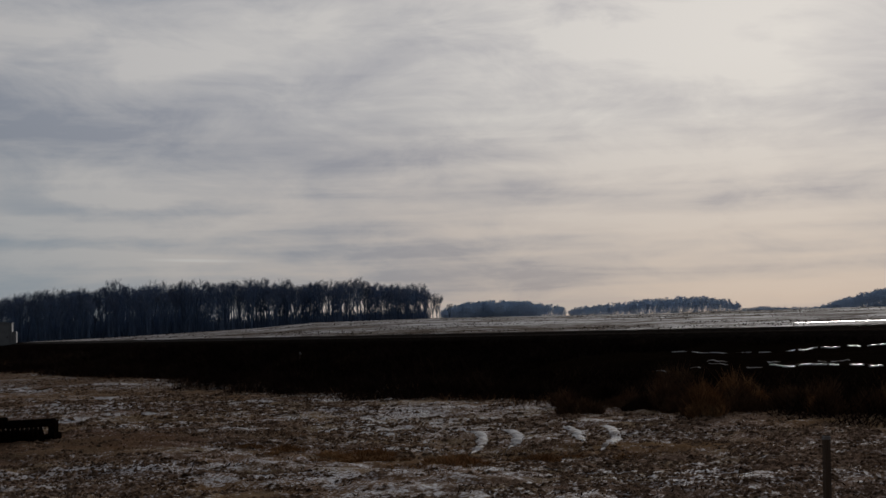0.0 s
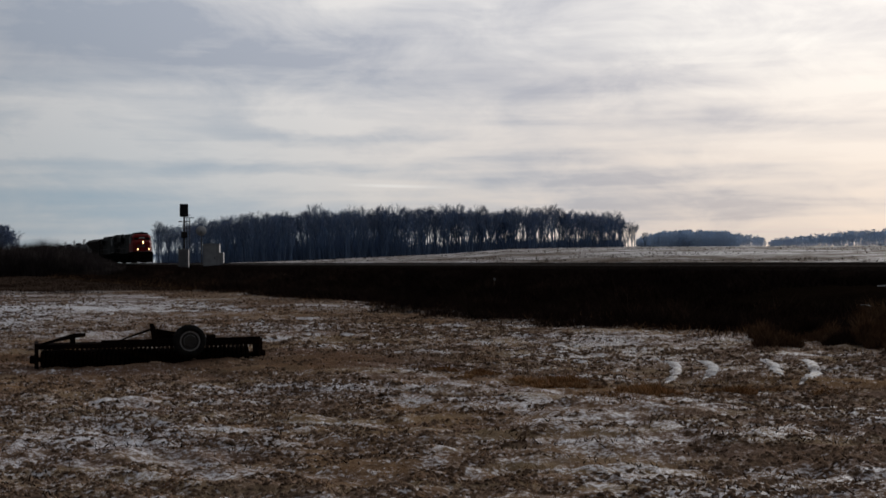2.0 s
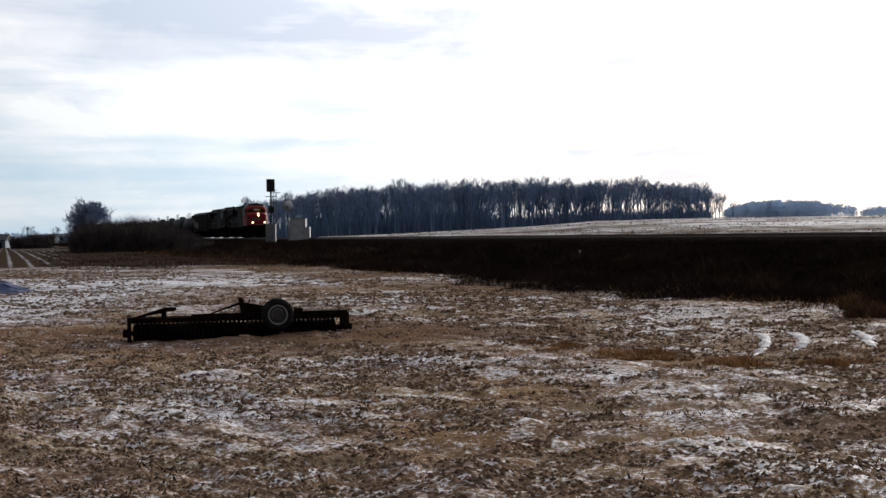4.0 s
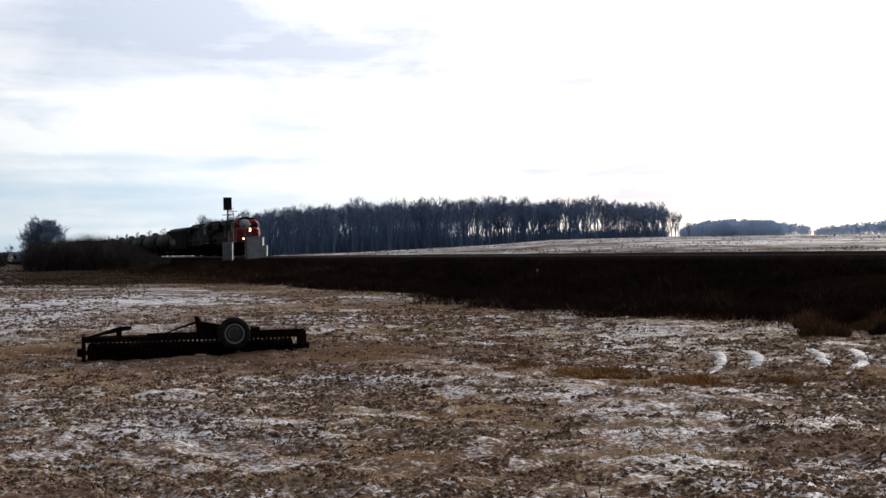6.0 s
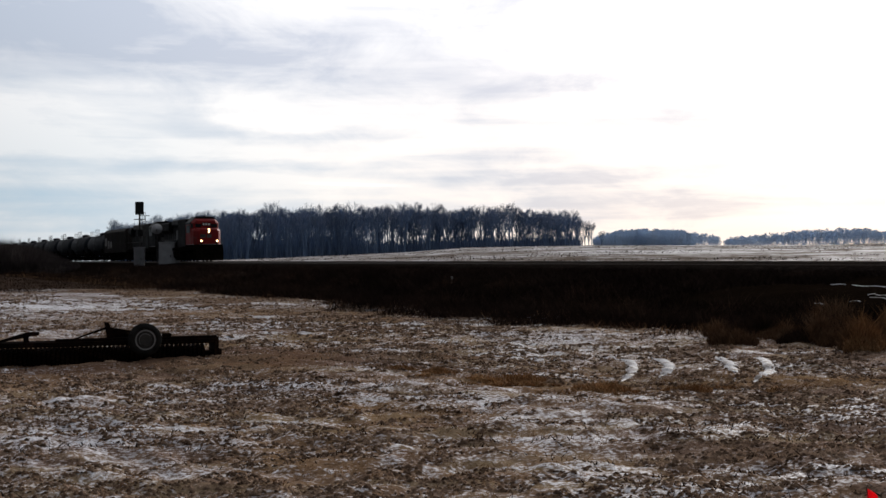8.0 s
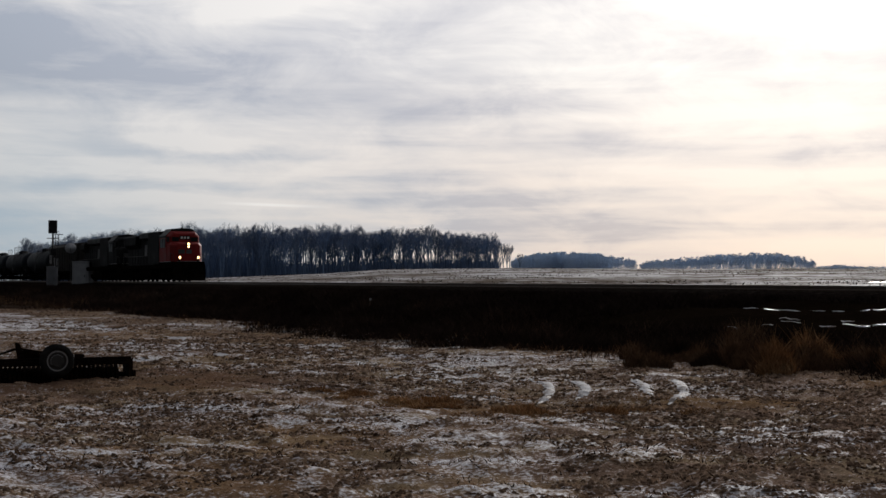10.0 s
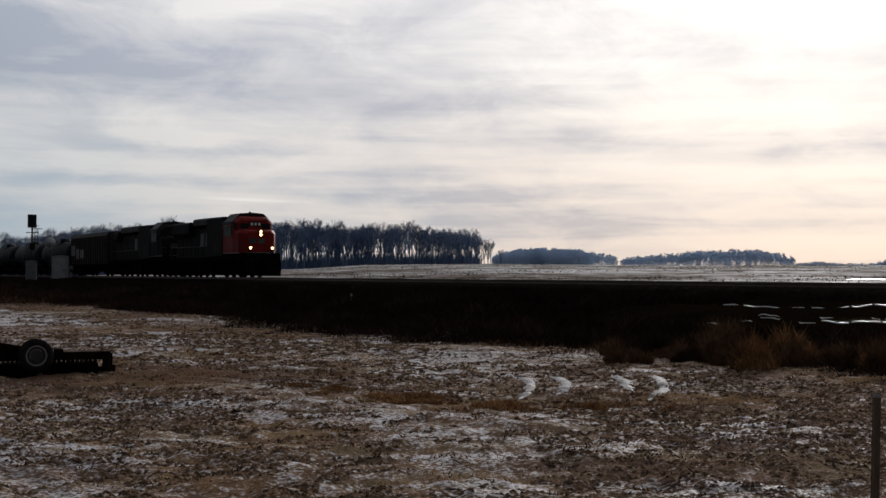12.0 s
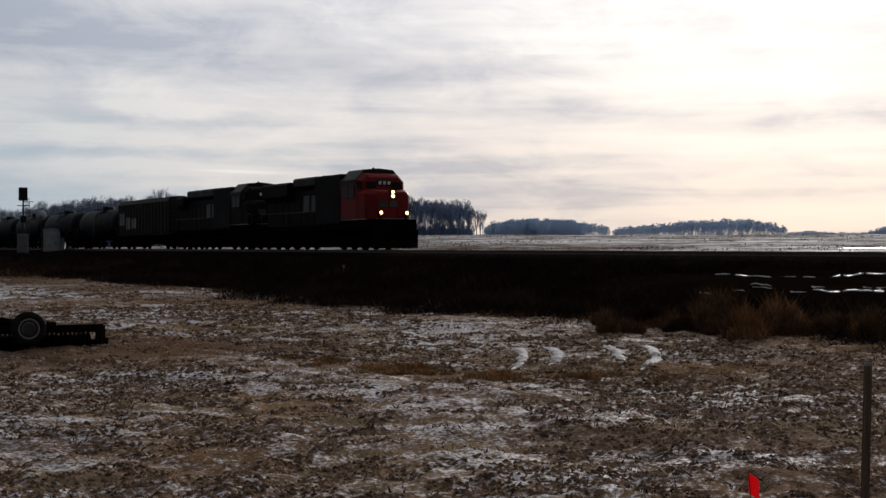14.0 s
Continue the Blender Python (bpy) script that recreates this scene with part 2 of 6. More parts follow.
    # a straw-brown patch behind the roller, and less snow to the east
    sx = k.math("DIVIDE", k.math("ADD", x, 11.5), 4.5)
    sy = k.math("DIVIDE", k.math("SUBTRACT", k.math("ADD", y, k.math("MULTIPLY", k.math("SUBTRACT", mid, 0.5), 8.0)), 35.5), 6.0)
    brown = k.span(k.math("ADD", k.math("MULTIPLY", sx, sx), k.math("MULTIPLY", sy, sy)), 0.3, 1.3, 1.0, 0.0)
    straw = k.mix(k.math("MULTIPLY", brown, 0.7), straw, k.mix(0.4, rust, soil))
    east = k.span(k.math("ADD", x, k.math("MULTIPLY", big, 2.0)), 1.5, 6.0)
    drift = k.math("SUBTRACT", drift, k.math("ADD", k.math("MULTIPLY", brown, 0.09), k.math("MULTIPLY", east, 0.055)))
    # bare reddish soil round the roller
    qx = k.math("DIVIDE", k.math("ADD", x, 6.3), 5.0)
    qy = k.math("DIVIDE", k.math("SUBTRACT", k.math("ADD", y, k.math("MULTIPLY", k.math("SUBTRACT", mid, 0.5), 5.0)), 20.3), 3.6)
    bare = k.span(k.math("ADD", k.math("MULTIPLY", qx, qx), k.math("MULTIPLY", qy, qy)), 0.3, 1.3, 1.0, 0.0)
    straw = k.mix(k.math("MULTIPLY", bare, 0.7), straw, k.mix(tiny, (0.03, 0.016, 0.011), (0.17, 0.10, 0.072)))
    drift = k.math("SUBTRACT", drift, k.math("MULTIPLY", bare, 0.085))
    # a strip of flattened brown grass along the field's western edge
    side = k.math("ABSOLUTE", k.math("SUBTRACT", k.math("ADD", u, k.math("MULTIPLY", k.math("SUBTRACT", mid, 0.5), 4.0)), 22.6))
    verge = k.math("MULTIPLY", k.span(side, 0.8, 2.8, 1.0, 0.0), k.span(x, -8.0, -3.5, 1.0, 0.0))
    straw = k.mix(k.math("MULTIPLY", verge, 0.55), straw, k.mix(tiny, (0.045, 0.028, 0.019), (0.25, 0.165, 0.105)))
    drift = k.math("SUBTRACT", drift, k.math("MULTIPLY", verge, 0.085))
    snow_near = k.span(k.math("ADD", cover, drift), 0.655, 0.785, 0.0, 0.90)
    # far field beyond the line: streaked stubble
    rows = k.noise(k.scale(pos, 0.035, 0.06, 1), 1.0, 6, 0.65, 0.8)
    far_grain = k.math("MULTIPLY", k.math("SUBTRACT", k.noise(k.scale(pos, 0.25, 0.6, 1), 1.0, 6, 0.75, 0.2), 0.5), 0.75)
    snow_far = k.span(k.math("ADD", far_grain, k.math("ADD", k.math("MULTIPLY", rows, 0.5), k.math("ADD", k.math("MULTIPLY", mid, 0.2), k.math("MULTIPLY", k.noise(k.scale(pos, 0.05, 0.12, 1), 1.0, 5, 0.6, 0.8), 0.3)))), 0.465, 0.60, 0.0, 0.72)
    far = k.span(u, -9.0, -7.0, 1.0, 0.0)
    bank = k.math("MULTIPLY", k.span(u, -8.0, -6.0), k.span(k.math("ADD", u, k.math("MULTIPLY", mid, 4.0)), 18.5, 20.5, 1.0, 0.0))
    # corn stubble past the crest, in rows with snow between
    beyond = k.span(k.math("SUBTRACT", y, k.math("MULTIPLY", mid, 14.0)), 58.0, 64.0)
    stub = k.math("MULTIPLY", beyond, k.span(k.math("ADD", x, k.math("MULTIPLY", y, 0.505)), -2.5, 1.0, 1.0, 0.0))
    comb_rows = k.math("SINE", k.math("MULTIPLY", k.math("ADD", k.math("MULTIPLY", x, 0.872), k.math("MULTIPLY", y, 0.489)), 5.2))
    snow_stub = k.span(k.math("ADD", comb_rows, k.math("MULTIPLY", k.math("ADD", small, k.math("SUBTRACT", mid, 0.5)), 1.8)), 1.68, 2.0)
    cov = k.mix(stub, k.mix(beyond, snow_near, (0, 0, 0)), k.mix(0.35, (0, 0, 0), snow_stub))
    cov = k.mix(far, k.mix(bank, cov, (0, 0, 0)), snow_far)
    # bank earth is near-black: shade of the backlit slope put into its colour
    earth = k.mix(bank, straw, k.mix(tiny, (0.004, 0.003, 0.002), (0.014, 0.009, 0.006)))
    earth = k.mix(beyond, earth, k.mix(tiny, (0.02, 0.014, 0.011), (0.08, 0.056, 0.043)))
    earth = k.mix(far, earth, k.mix(tiny, (0.07, 0.055, 0.045), (0.19, 0.15, 0.12)))
    snow = k.mix(small, (0.55, 0.55, 0.60), (0.80, 0.81, 0.865))
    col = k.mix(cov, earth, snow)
    b = k.n("ShaderNodeBsdfPrincipled")
    k.put(b.inputs["Specular IOR Level"], k.span(cov, 0.0, 1.0, 0.0, 0.22))
    k.put(b.inputs["Base Color"], col)
    k.put(b.inputs["Roughness"], k.mix(cov, (0.95, 0.95, 0.95), (0.62, 0.62, 0.62)))
    bp = k.n("ShaderNodeBump", Strength=0.7, Distance=0.06)
    k.put(bp.inputs["Height"], k.math("ADD", k.math("MULTIPLY", small, 0.7), k.math("MULTIPLY", tiny, 0.4)))
    k.put(b.inputs["Normal"], bp.outputs[0])
    out = k.n("ShaderNodeOutputMaterial")
    k.put(out.inputs[0], b.outputs[0])
    return m


M_GROUND = ground_material()
M_RED = surface("red_paint", [(0, (0.165, 0.011, 0.012)), (0.6, (0.235, 0.015, 0.015)), (1, (0.29, 0.026, 0.023))], 0.8, 0.6, bump=0.05, spec=0.15)
M_BLACK = surface("black_paint", [(0, (0.004, 0.004, 0.005)), (0.6, (0.009, 0.009, 0.010)), (1, (0.02, 0.019, 0.019))], 0.9, 0.6, bump=0.08, spec=0.2)
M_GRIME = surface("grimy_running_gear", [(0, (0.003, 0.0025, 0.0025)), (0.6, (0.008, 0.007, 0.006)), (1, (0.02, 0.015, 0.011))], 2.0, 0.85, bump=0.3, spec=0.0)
M_HOOD = surface("dusty_black_hood", [(0, (0.003, 0.003, 0.004)), (0.5, (0.006, 0.006, 0.007)), (1, (0.018, 0.018, 0.018))], 0.6, 0.75, bump=0.1, spec=0.1)
M_WHITE = surface("dulled_white_paint", [(0, (0.16, 0.16, 0.165)), (0.6, (0.26, 0.26, 0.265)), (1, (0.36, 0.36, 0.36))], 1.2, 0.6, bump=0.05)
M_MARK = surface("faded_lettering_panel", [(0, (0.03, 0.03, 0.031)), (0.6, (0.065, 0.063, 0.063)), (1, (0.11, 0.105, 0.105))], 1.6, 0.6, bump=0.05)
M_BOARD = surface("white_number_board", [(0, (0.72, 0.72, 0.70)), (1, (0.82, 0.82, 0.8))], 3.0, 0.5, bump=0.0)
M_GLASS = surface("dark_window_glass", [(0, (0.006, 0.006, 0.007)), (1, (0.012, 0.013, 0.015))], 1.0, 0.42, bump=0.0, spec=0.12)
M_HOPPER = surface("weathered_grey_hopper", [(0, (0.010, 0.009, 0.008)), (0.5, (0.023, 0.020, 0.018)), (1, (0.05, 0.042, 0.036))], 0.5, 0.75, bump=0.1, spec=0.15)
M_GRAFFITI = surface("faded_spray_paint", [(0, (0.10, 0.10, 0.11)), (0.5, (0.22, 0.21, 0.21)), (1, (0.34, 0.33, 0.31))], 1.1, 0.7, bump=0.0)
M_TANK = surface("black_tank_shell", [(0, (0.0044, 0.0060, 0.0094)), (0.6, (0.0094, 0.0121, 0.0171)), (1, (0.0193, 0.0220, 0.0275))], 0.5, 0.7, bump=0.06, spec=0.1)
M_STEEL = surface("dark_steel", [(0, (0.02, 0.02, 0.022)), (1, (0.06, 0.058, 0.055))], 3.0, 0.6, 0.3, bump=0.1)
M_RAIL = surface("rail_steel", [(0, (0.05, 0.035, 0.028)), (1, (0.12, 0.09, 0.07))], 4.0, 0.5, 0.6, bump=0.1)
M_SLEEPER = surface("creosoted_sleeper", [(0, (0.02, 0.015, 0.012)), (1, (0.07, 0.055, 0.045))], 3.0, 0.9, bump=0.4, stretch=(1, 6, 1), spec=0.0)
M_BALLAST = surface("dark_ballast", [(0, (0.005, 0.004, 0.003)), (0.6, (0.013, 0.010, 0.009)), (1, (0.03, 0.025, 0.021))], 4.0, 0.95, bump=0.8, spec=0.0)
# bark and twigs are tinted blue to carry the haze over the wood
M_HAZED_BARK = surface("hazed_winter_bark", [(0, (0.085, 0.13, 0.21)), (0.5, (0.14, 0.20, 0.305)), (1, (0.22, 0.275, 0.38))], 1.2, 0.95, bump=0.4, stretch=(1, 1, 0.25), vary=0.3, spec=0.0)
M_HAZED_TWIG = surface("hazed_bare_twigs", [(0, (0.14, 0.18, 0.27)), (1, (0.24, 0.29, 0.39))], 0.7, 0.95, bump=0.0, vary=0.3, spec=0.0)
# pale blue here is distance haze mixed into the far woods' own colour
M_HAZED_WOOD = surface("hazed_distant_wood", [(0, (0.46, 0.60, 0.78)), (1, (0.62, 0.72, 0.86))], 0.05, 1.0, bump=0.0, vary=0.2, island=True, spec=0.0)
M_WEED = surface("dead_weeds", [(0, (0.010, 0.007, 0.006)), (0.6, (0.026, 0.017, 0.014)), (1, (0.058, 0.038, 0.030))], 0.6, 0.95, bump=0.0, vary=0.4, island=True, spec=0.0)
M_RUST_WEED = surface("russet_weeds", [(0, (0.06, 0.034, 0.021)), (0.6, (0.14, 0.083, 0.05)), (1, (0.27, 0.175, 0.108))], 0.8, 0.95, bump=0.0, vary=0.4, island=True, spec=0.0)
M_STRAW = surface("dry_grass", [(0, (0.13, 0.065, 0.03)), (0.5, (0.30, 0.17, 0.085)), (1, (0.48, 0.32, 0.18))], 0.8, 0.95, bump=0.0, vary=0.45, island=True, spec=0.0)
M_SNOW = surface("packed_snow", [(0, (0.12, 0.08, 0.06)), (0.3, (0.27, 0.23, 0.21)), (0.52, (0.52, 0.51, 0.53)), (1, (0.72, 0.72, 0.75))], 5.0, 0.7, bump=0.4, spec=0.1)
M_ICE = surface("wet_ice", [(0, (0.55, 0.57, 0.6)), (1, (0.75, 0.76, 0.78))], 2.0, 0.22, bump=0.15, spec=0.6)
M_CABINET = surface("pale_grey_cabinet", [(0, (0.15, 0.155, 0.17)), (1, (0.23, 0.235, 0.25))], 1.5, 0.55, bump=0.04)
M_HUT = surface("pale_hut_paint", [(0, (0.26, 0.27, 0.29)), (1, (0.40, 0.41, 0.43))], 1.5, 0.55, bump=0.04)
M_LAMP = glowing("lit_headlamp", (1.0, 0.58, 0.26), 7.0)


# ---------------------------------------------------------------- mesh helpers
class Shape:
    """Vertices and faces of one mesh."""

    def __init__(self):
        self.v, self.f = [], []

    def add(self, verts, faces):
        n = len(self.v)
        self.v += [tuple(p) for p in verts]
        self.f += [tuple(i + n for i in f) for f in faces]
        return self

    def box(self, x0, x1, y0, y1, z0, z1, c=0.0):
        """A box with its edges cut by c."""
        if c <= 0:
            p = [(x, y, z) for x in (x0, x1) for y in (y0, y1) for z in (z0, z1)]
            return self.add(p, [(0, 1, 3, 2), (4, 6, 7, 5), (0, 4, 5, 1), (2, 3, 7, 6), (0, 2, 6, 4), (1, 5, 7, 3)])
        ring = lambda a, b, z, d: [(x0 + a, y0 + d, z), (x0 + d, y0 + a, z), (x1 - d, y0 + a, z), (x1 - a, y0 + d, z),
                                   (x1 - a, y1 - d, z), (x1 - d, y1 - a, z), (x0 + d, y1 - a, z), (x0 + a, y1 - d, z)]
        rings = [ring(c, 0, z0, 2 * c), ring(0, 0, z0 + c, c), ring(0, 0, z1 - c, c), ring(c, 0, z1, 2 * c)]
        return self.loft(rings)

    def loft(self, rings, caps=True):
        n, m = len(rings[0]), len(rings)
        faces = [(i * n + j, i * n + (j + 1) % n, (i + 1) * n + (j + 1) % n, (i + 1) * n + j) for i in range(m - 1) for j in range(n)]
        if caps:
            faces += [tuple(range(n))[::-1], tuple(range((m - 1) * n, m * n))]
        return self.add([p for r in rings for p in r], faces)

    def tube(self, points, radii, n=8):
        """A tapered tube along the points."""
        pts = [Vector(p) for p in points]
        if not isinstance(radii, (list, tuple)):
            radii = [radii] * len(pts)
        rings = []
        for i, p in enumerate(pts):
            d = (pts[min(i + 1, len(pts) - 1)] - pts[max(i - 1, 0)]).normalized()
            a = d.cross(Vector((0, 0, 1)) if abs(d.z) < 0.9 else Vector((1, 0, 0))).normalized()
            b = d.cross(a)
            rings.append([p + (a * math.cos(t) + b * math.sin(t)) * radii[i] for t in [2 * math.pi * j / n for j in range(n)]])
        return self.loft(rings)

    def turned(self, profile, axis_from, axis_to, n=20):
        """A body of revolution: profile of (along 0..1, radius) round the axis."""
        a, b = Vector(axis_from), Vector(axis_to)
        return self.tube([a.lerp(b, t) for t, r in profile], [max(r, 0.002) for t, r in profile], n)

    def prism(self, outline, y0, y1):
        """An outline in x and z, drawn out along y."""
        return self.loft([[(x, y0, z) for x, z in outline], [(x, y1, z) for x, z in outline]])

    def mesh(self, name, smooth=False):
        me = bpy.data.meshes.new(name)
        me.from_pydata(self.v, [], self.f)
        bm = bmesh.new()
        bm.from_mesh(me)
        bmesh.ops.recalc_face_normals(bm, faces=bm.faces)
        bm.to_mesh(me)
        bm.free()
        if smooth:
            me.shade_smooth()
        return me


def thing(name, label, category, group="", kind="", at=None):
    ob = tagged(new(name), label, category, group, kind)
    if at is not None:
        ob.matrix_basis = at
    return ob


def part(name, shape, material, parent=None, label="", smooth=False, at=None):
    """One mesh object, under its thing or part."""
    me = shape.mesh(name, smooth) if isinstance(shape, Shape) else shape
    if not me.materials:
        me.materials.append(material)
    ob = new(name, me)
    ob.parent = parent
    if at is not None:
        ob.matrix_basis = at
    return tagged(ob, label) if label else ob


def bulk(name, verts, tris, material, label, category="vegetation", kind="stuff"):
    """One large mesh from arrays, of things that nobody could count."""
    me = bpy.data.meshes.new(name)
    verts, tris = np.asarray(verts, np.float32), np.asarray(tris, np.int32)
    me.vertices.add(len(verts))
    me.vertices.foreach_set("co", verts.ravel())
    me.loops.add(tris.size)
    me.loops.foreach_set("vertex_index", tris.ravel())
    me.polygons.add(len(tris))
    me.polygons.foreach_set("loop_start", np.arange(0, tris.size, tris.shape[1], dtype=np.int32))
    me.update(calc_edges=True)
    me.validate()
    me.materials.append(material)
    return tagged(new(name, me), label, category, "", kind)


# ---------------------------------------------------------------- ground
def smooth_step(a, b, t):
    t = np.clip((t - a) / (b - a), 0, 1)
    return t * t * (3 - 2 * t)


def waves(x, y, size, seed):
    """Gentle seeded undulation between about -1 and 1."""
    rng = np.random.RandomState(seed)
    out = np.zeros_like(x)
    for i in range(7):
        a, p, w = rng.rand() * 6.28, rng.rand() * 6.28, size * (0.5 + rng.rand())
        out = out + np.sin((x * math.cos(a) + y * math.sin(a)) * 6.28 / w + p)
    return out / 3.2


def lumps(x, y, size, seed):
    """Value noise between -1 and 1 on a lattice of that size."""
    gx, gy = x / size + 1000.0, y / size + 1000.0
    ix, iy = np.floor(gx).astype(np.int64), np.floor(gy).astype(np.int64)
    fx, fy = gx - ix, gy - iy
    fx, fy = fx * fx * (3 - 2 * fx), fy * fy * (3 - 2 * fy)

    def cell(a, b):
        h = (a * 374761393 + b * 668265263 + seed * 974711) & 0x7FFFFFFF
        h = ((h ^ (h >> 13)) * 1274126177) & 0x7FFFFFFF
        return ((h ^ (h >> 16)) & 0xFFFF) / 32767.5 - 1
    return (cell(ix, iy) * (1 - fx) + cell(ix + 1, iy) * fx) * (1 - fy) + (cell(ix, iy + 1) * (1 - fx) + cell(ix + 1, iy + 1) * fx) * fy


def land(x, y):
    """Height of the ground."""
    x, y = np.asarray(x, float), np.asarray(y, float)
    dx, dy = x - TRACK_AT.x, y - TRACK_AT.y
    u = dx * ACROSS.x + dy * ACROSS.y
    far = np.hypot(x, y)
    az = np.degrees(np.arctan2(x, y))
    on_field = smooth_step(17.0, 20.0, u)
    near = 1 - smooth_step(45, 80, far)
    field = 0.05 * waves(x, y, 9, 3) * smooth_step(3, 9, far) - 1.3 * smooth_step(110, 480, far)
    field = field + near * (0.035 * lumps(x, y, 0.75, 6) + 0.034 * lumps(x, y, 0.33, 7) + 0.022 * lumps(x, y, 0.16, 8) + 0.014 * lumps(x, y, 0.085, 27) * (1 - smooth_step(14, 22, far)))
    ditch = -0.45 * smooth_step(18.5, 15.5, u) * smooth_step(11.0, 13.5, u)
    bank = 0.62 * smooth_step(13.0, 8.0, u) + 0.30 * smooth_step(5.0, 2.8, u)
    rough = (1 - on_field) * (1 - smooth_step(4.5, 2.5, u)) * (0.07 * lumps(x, y, 1.3, 9) + 0.05 * lumps(x, y, 0.5, 10))
    z = field * on_field + ditch + bank + rough
    # beyond the line the bank falls to the far field, which climbs to a low ridge
    back = smooth_step(-2.8, -7.0, u)
    rise = np.interp(az, [-60, -32, -24, -17, -12.6, -6.3, -3.8, 2, 10, 18, 40], [-0.3, -0.3, -0.2, -0.1, 0.02, 0.26, 0.44, 0.49, 0.43, 0.46, 0.4])
    ridge = 1.6 + 330 * np.tan(np.radians(rise))
    hill = 0.35 + (ridge - 0.35) * smooth_step(0.15, 1.0, np.clip((far - 60) / 270, 0, 1)) + 0.12 * waves(x, y, 60, 5) * smooth_step(80, 160, far) * (1 - smooth_step(260, 330, far))
    hill = hill - (far - 330) * 0.006 * (far > 330) * (far < 800) - 2.82 * (far >= 800)
    return z * (1 - back) + hill * back


def make_ground():
    fine = np.radians(np.arange(-34, 25.01, 0.2))
    rest = np.radians(np.arange(29, 324, 5.0))
    ang = np.concatenate([fine, rest])
    rad = np.concatenate([[0.0], np.geomspace(1.2, 300, 620), np.geomspace(306, 4600, 60)])
    A, R = np.meshgrid(ang, rad)
    X, Y = R * np.sin(A), R * np.cos(A)
    Z = land(X, Y)
    nA, nR = len(ang), len(rad)
    i, j = np.meshgrid(np.arange(nR - 1), np.arange(nA), indexing="ij")
    jn = (j + 1) % nA
    quads = np.stack([i * nA + j, i * nA + jn, (i + 1) * nA + jn, (i + 1) * nA + j], -1).reshape(-1, 4)[:, ::-1]
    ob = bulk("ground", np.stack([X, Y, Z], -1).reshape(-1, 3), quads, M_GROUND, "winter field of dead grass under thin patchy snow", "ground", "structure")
    ob.data.shade_smooth()
    return ob


make_ground()


# ---------------------------------------------------------------- railway
def make_track():
    bed = Shape()
    v0, v1 = -420, 75
    outline = [(-3.3, 0.86), (-1.75, 1.17), (1.75, 1.17), (3.3, 0.86)]
    rings = []
    rng = random.Random(5)
    v = v0
    while v <= v1:
        rings.append([(*on_track(-u, v), z + rng.uniform(-0.025, 0.025)) for u, z in outline])
        v += 1.5
    bed.loft(rings)
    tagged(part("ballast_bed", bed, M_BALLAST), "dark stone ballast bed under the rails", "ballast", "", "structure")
    for side in (-0.72, 0.72):
        rail = Shape()
        prof = [(-0.07, 0), (0.07, 0), (0.07, 0.02), (0.012, 0.05), (0.012, 0.12), (0.037, 0.135), (0.037, 0.172), (-0.037, 0.172), (-0.037, 0.135), (-0.012, 0.12), (-0.012, 0.05), (-0.07, 0.02)]
        rail.loft([[(*on_track(side + a, w), RAIL_TOP - 0.172 + b) for a, b in prof] for w in (v0, v1)])
        tagged(part("rail", rail, M_RAIL), "rusty steel running rail on dark sleepers", "rail", "rails", "structure")
    # sleepers: the near ones as pieces of the track
    one = Shape().box(-1.28, 1.28, -0.11, 0.11, -0.13, 0.0, 0.015).mesh("sleeper")
    host = thing("track", "single railway track with dark sleepers on ballast", "track", "", "structure")
    n = 0
    v = 60.0
    while n < 290:
        x, y = on_track(0, v)
        part("sleeper", one, M_SLEEPER, host, at=pose(x, y, RAIL_TOP - 0.172, 0, 0, HEADING + 90 + rng.uniform(-0.6, 0.6)))
        v -= 0.55
        n += 1


make_track()


# ---------------------------------------------------------------- train: x ahead, z up from the rail, the front coupler at x = 0
def wheelset(parent, x, r=0.5):
    s = Shape()
    for y in (-0.76, 0.76):
        o = 0.07 if y > 0 else -0.07
        s.turned([(0, r * 0.86), (0.08, r), (0.7, r - 0.01), (0.75, r + 0.028), (1, r + 0.028)], (x, y + o, r), (x, y - o, r), 24)
        s.turned([(0, 0.11), (0.8, 0.11), (1, 0.06)], (x, y + o, r), (x, y + o * 2.6, r), 10)
    s.tube([(x, -0.72, r), (x, 0.72, r)], 0.085, 8)
    c = Shape()
    c.v, c.f = [(a - x, b, d - r) for a, b, d in s.v], s.f
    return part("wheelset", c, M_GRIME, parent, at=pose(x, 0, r))


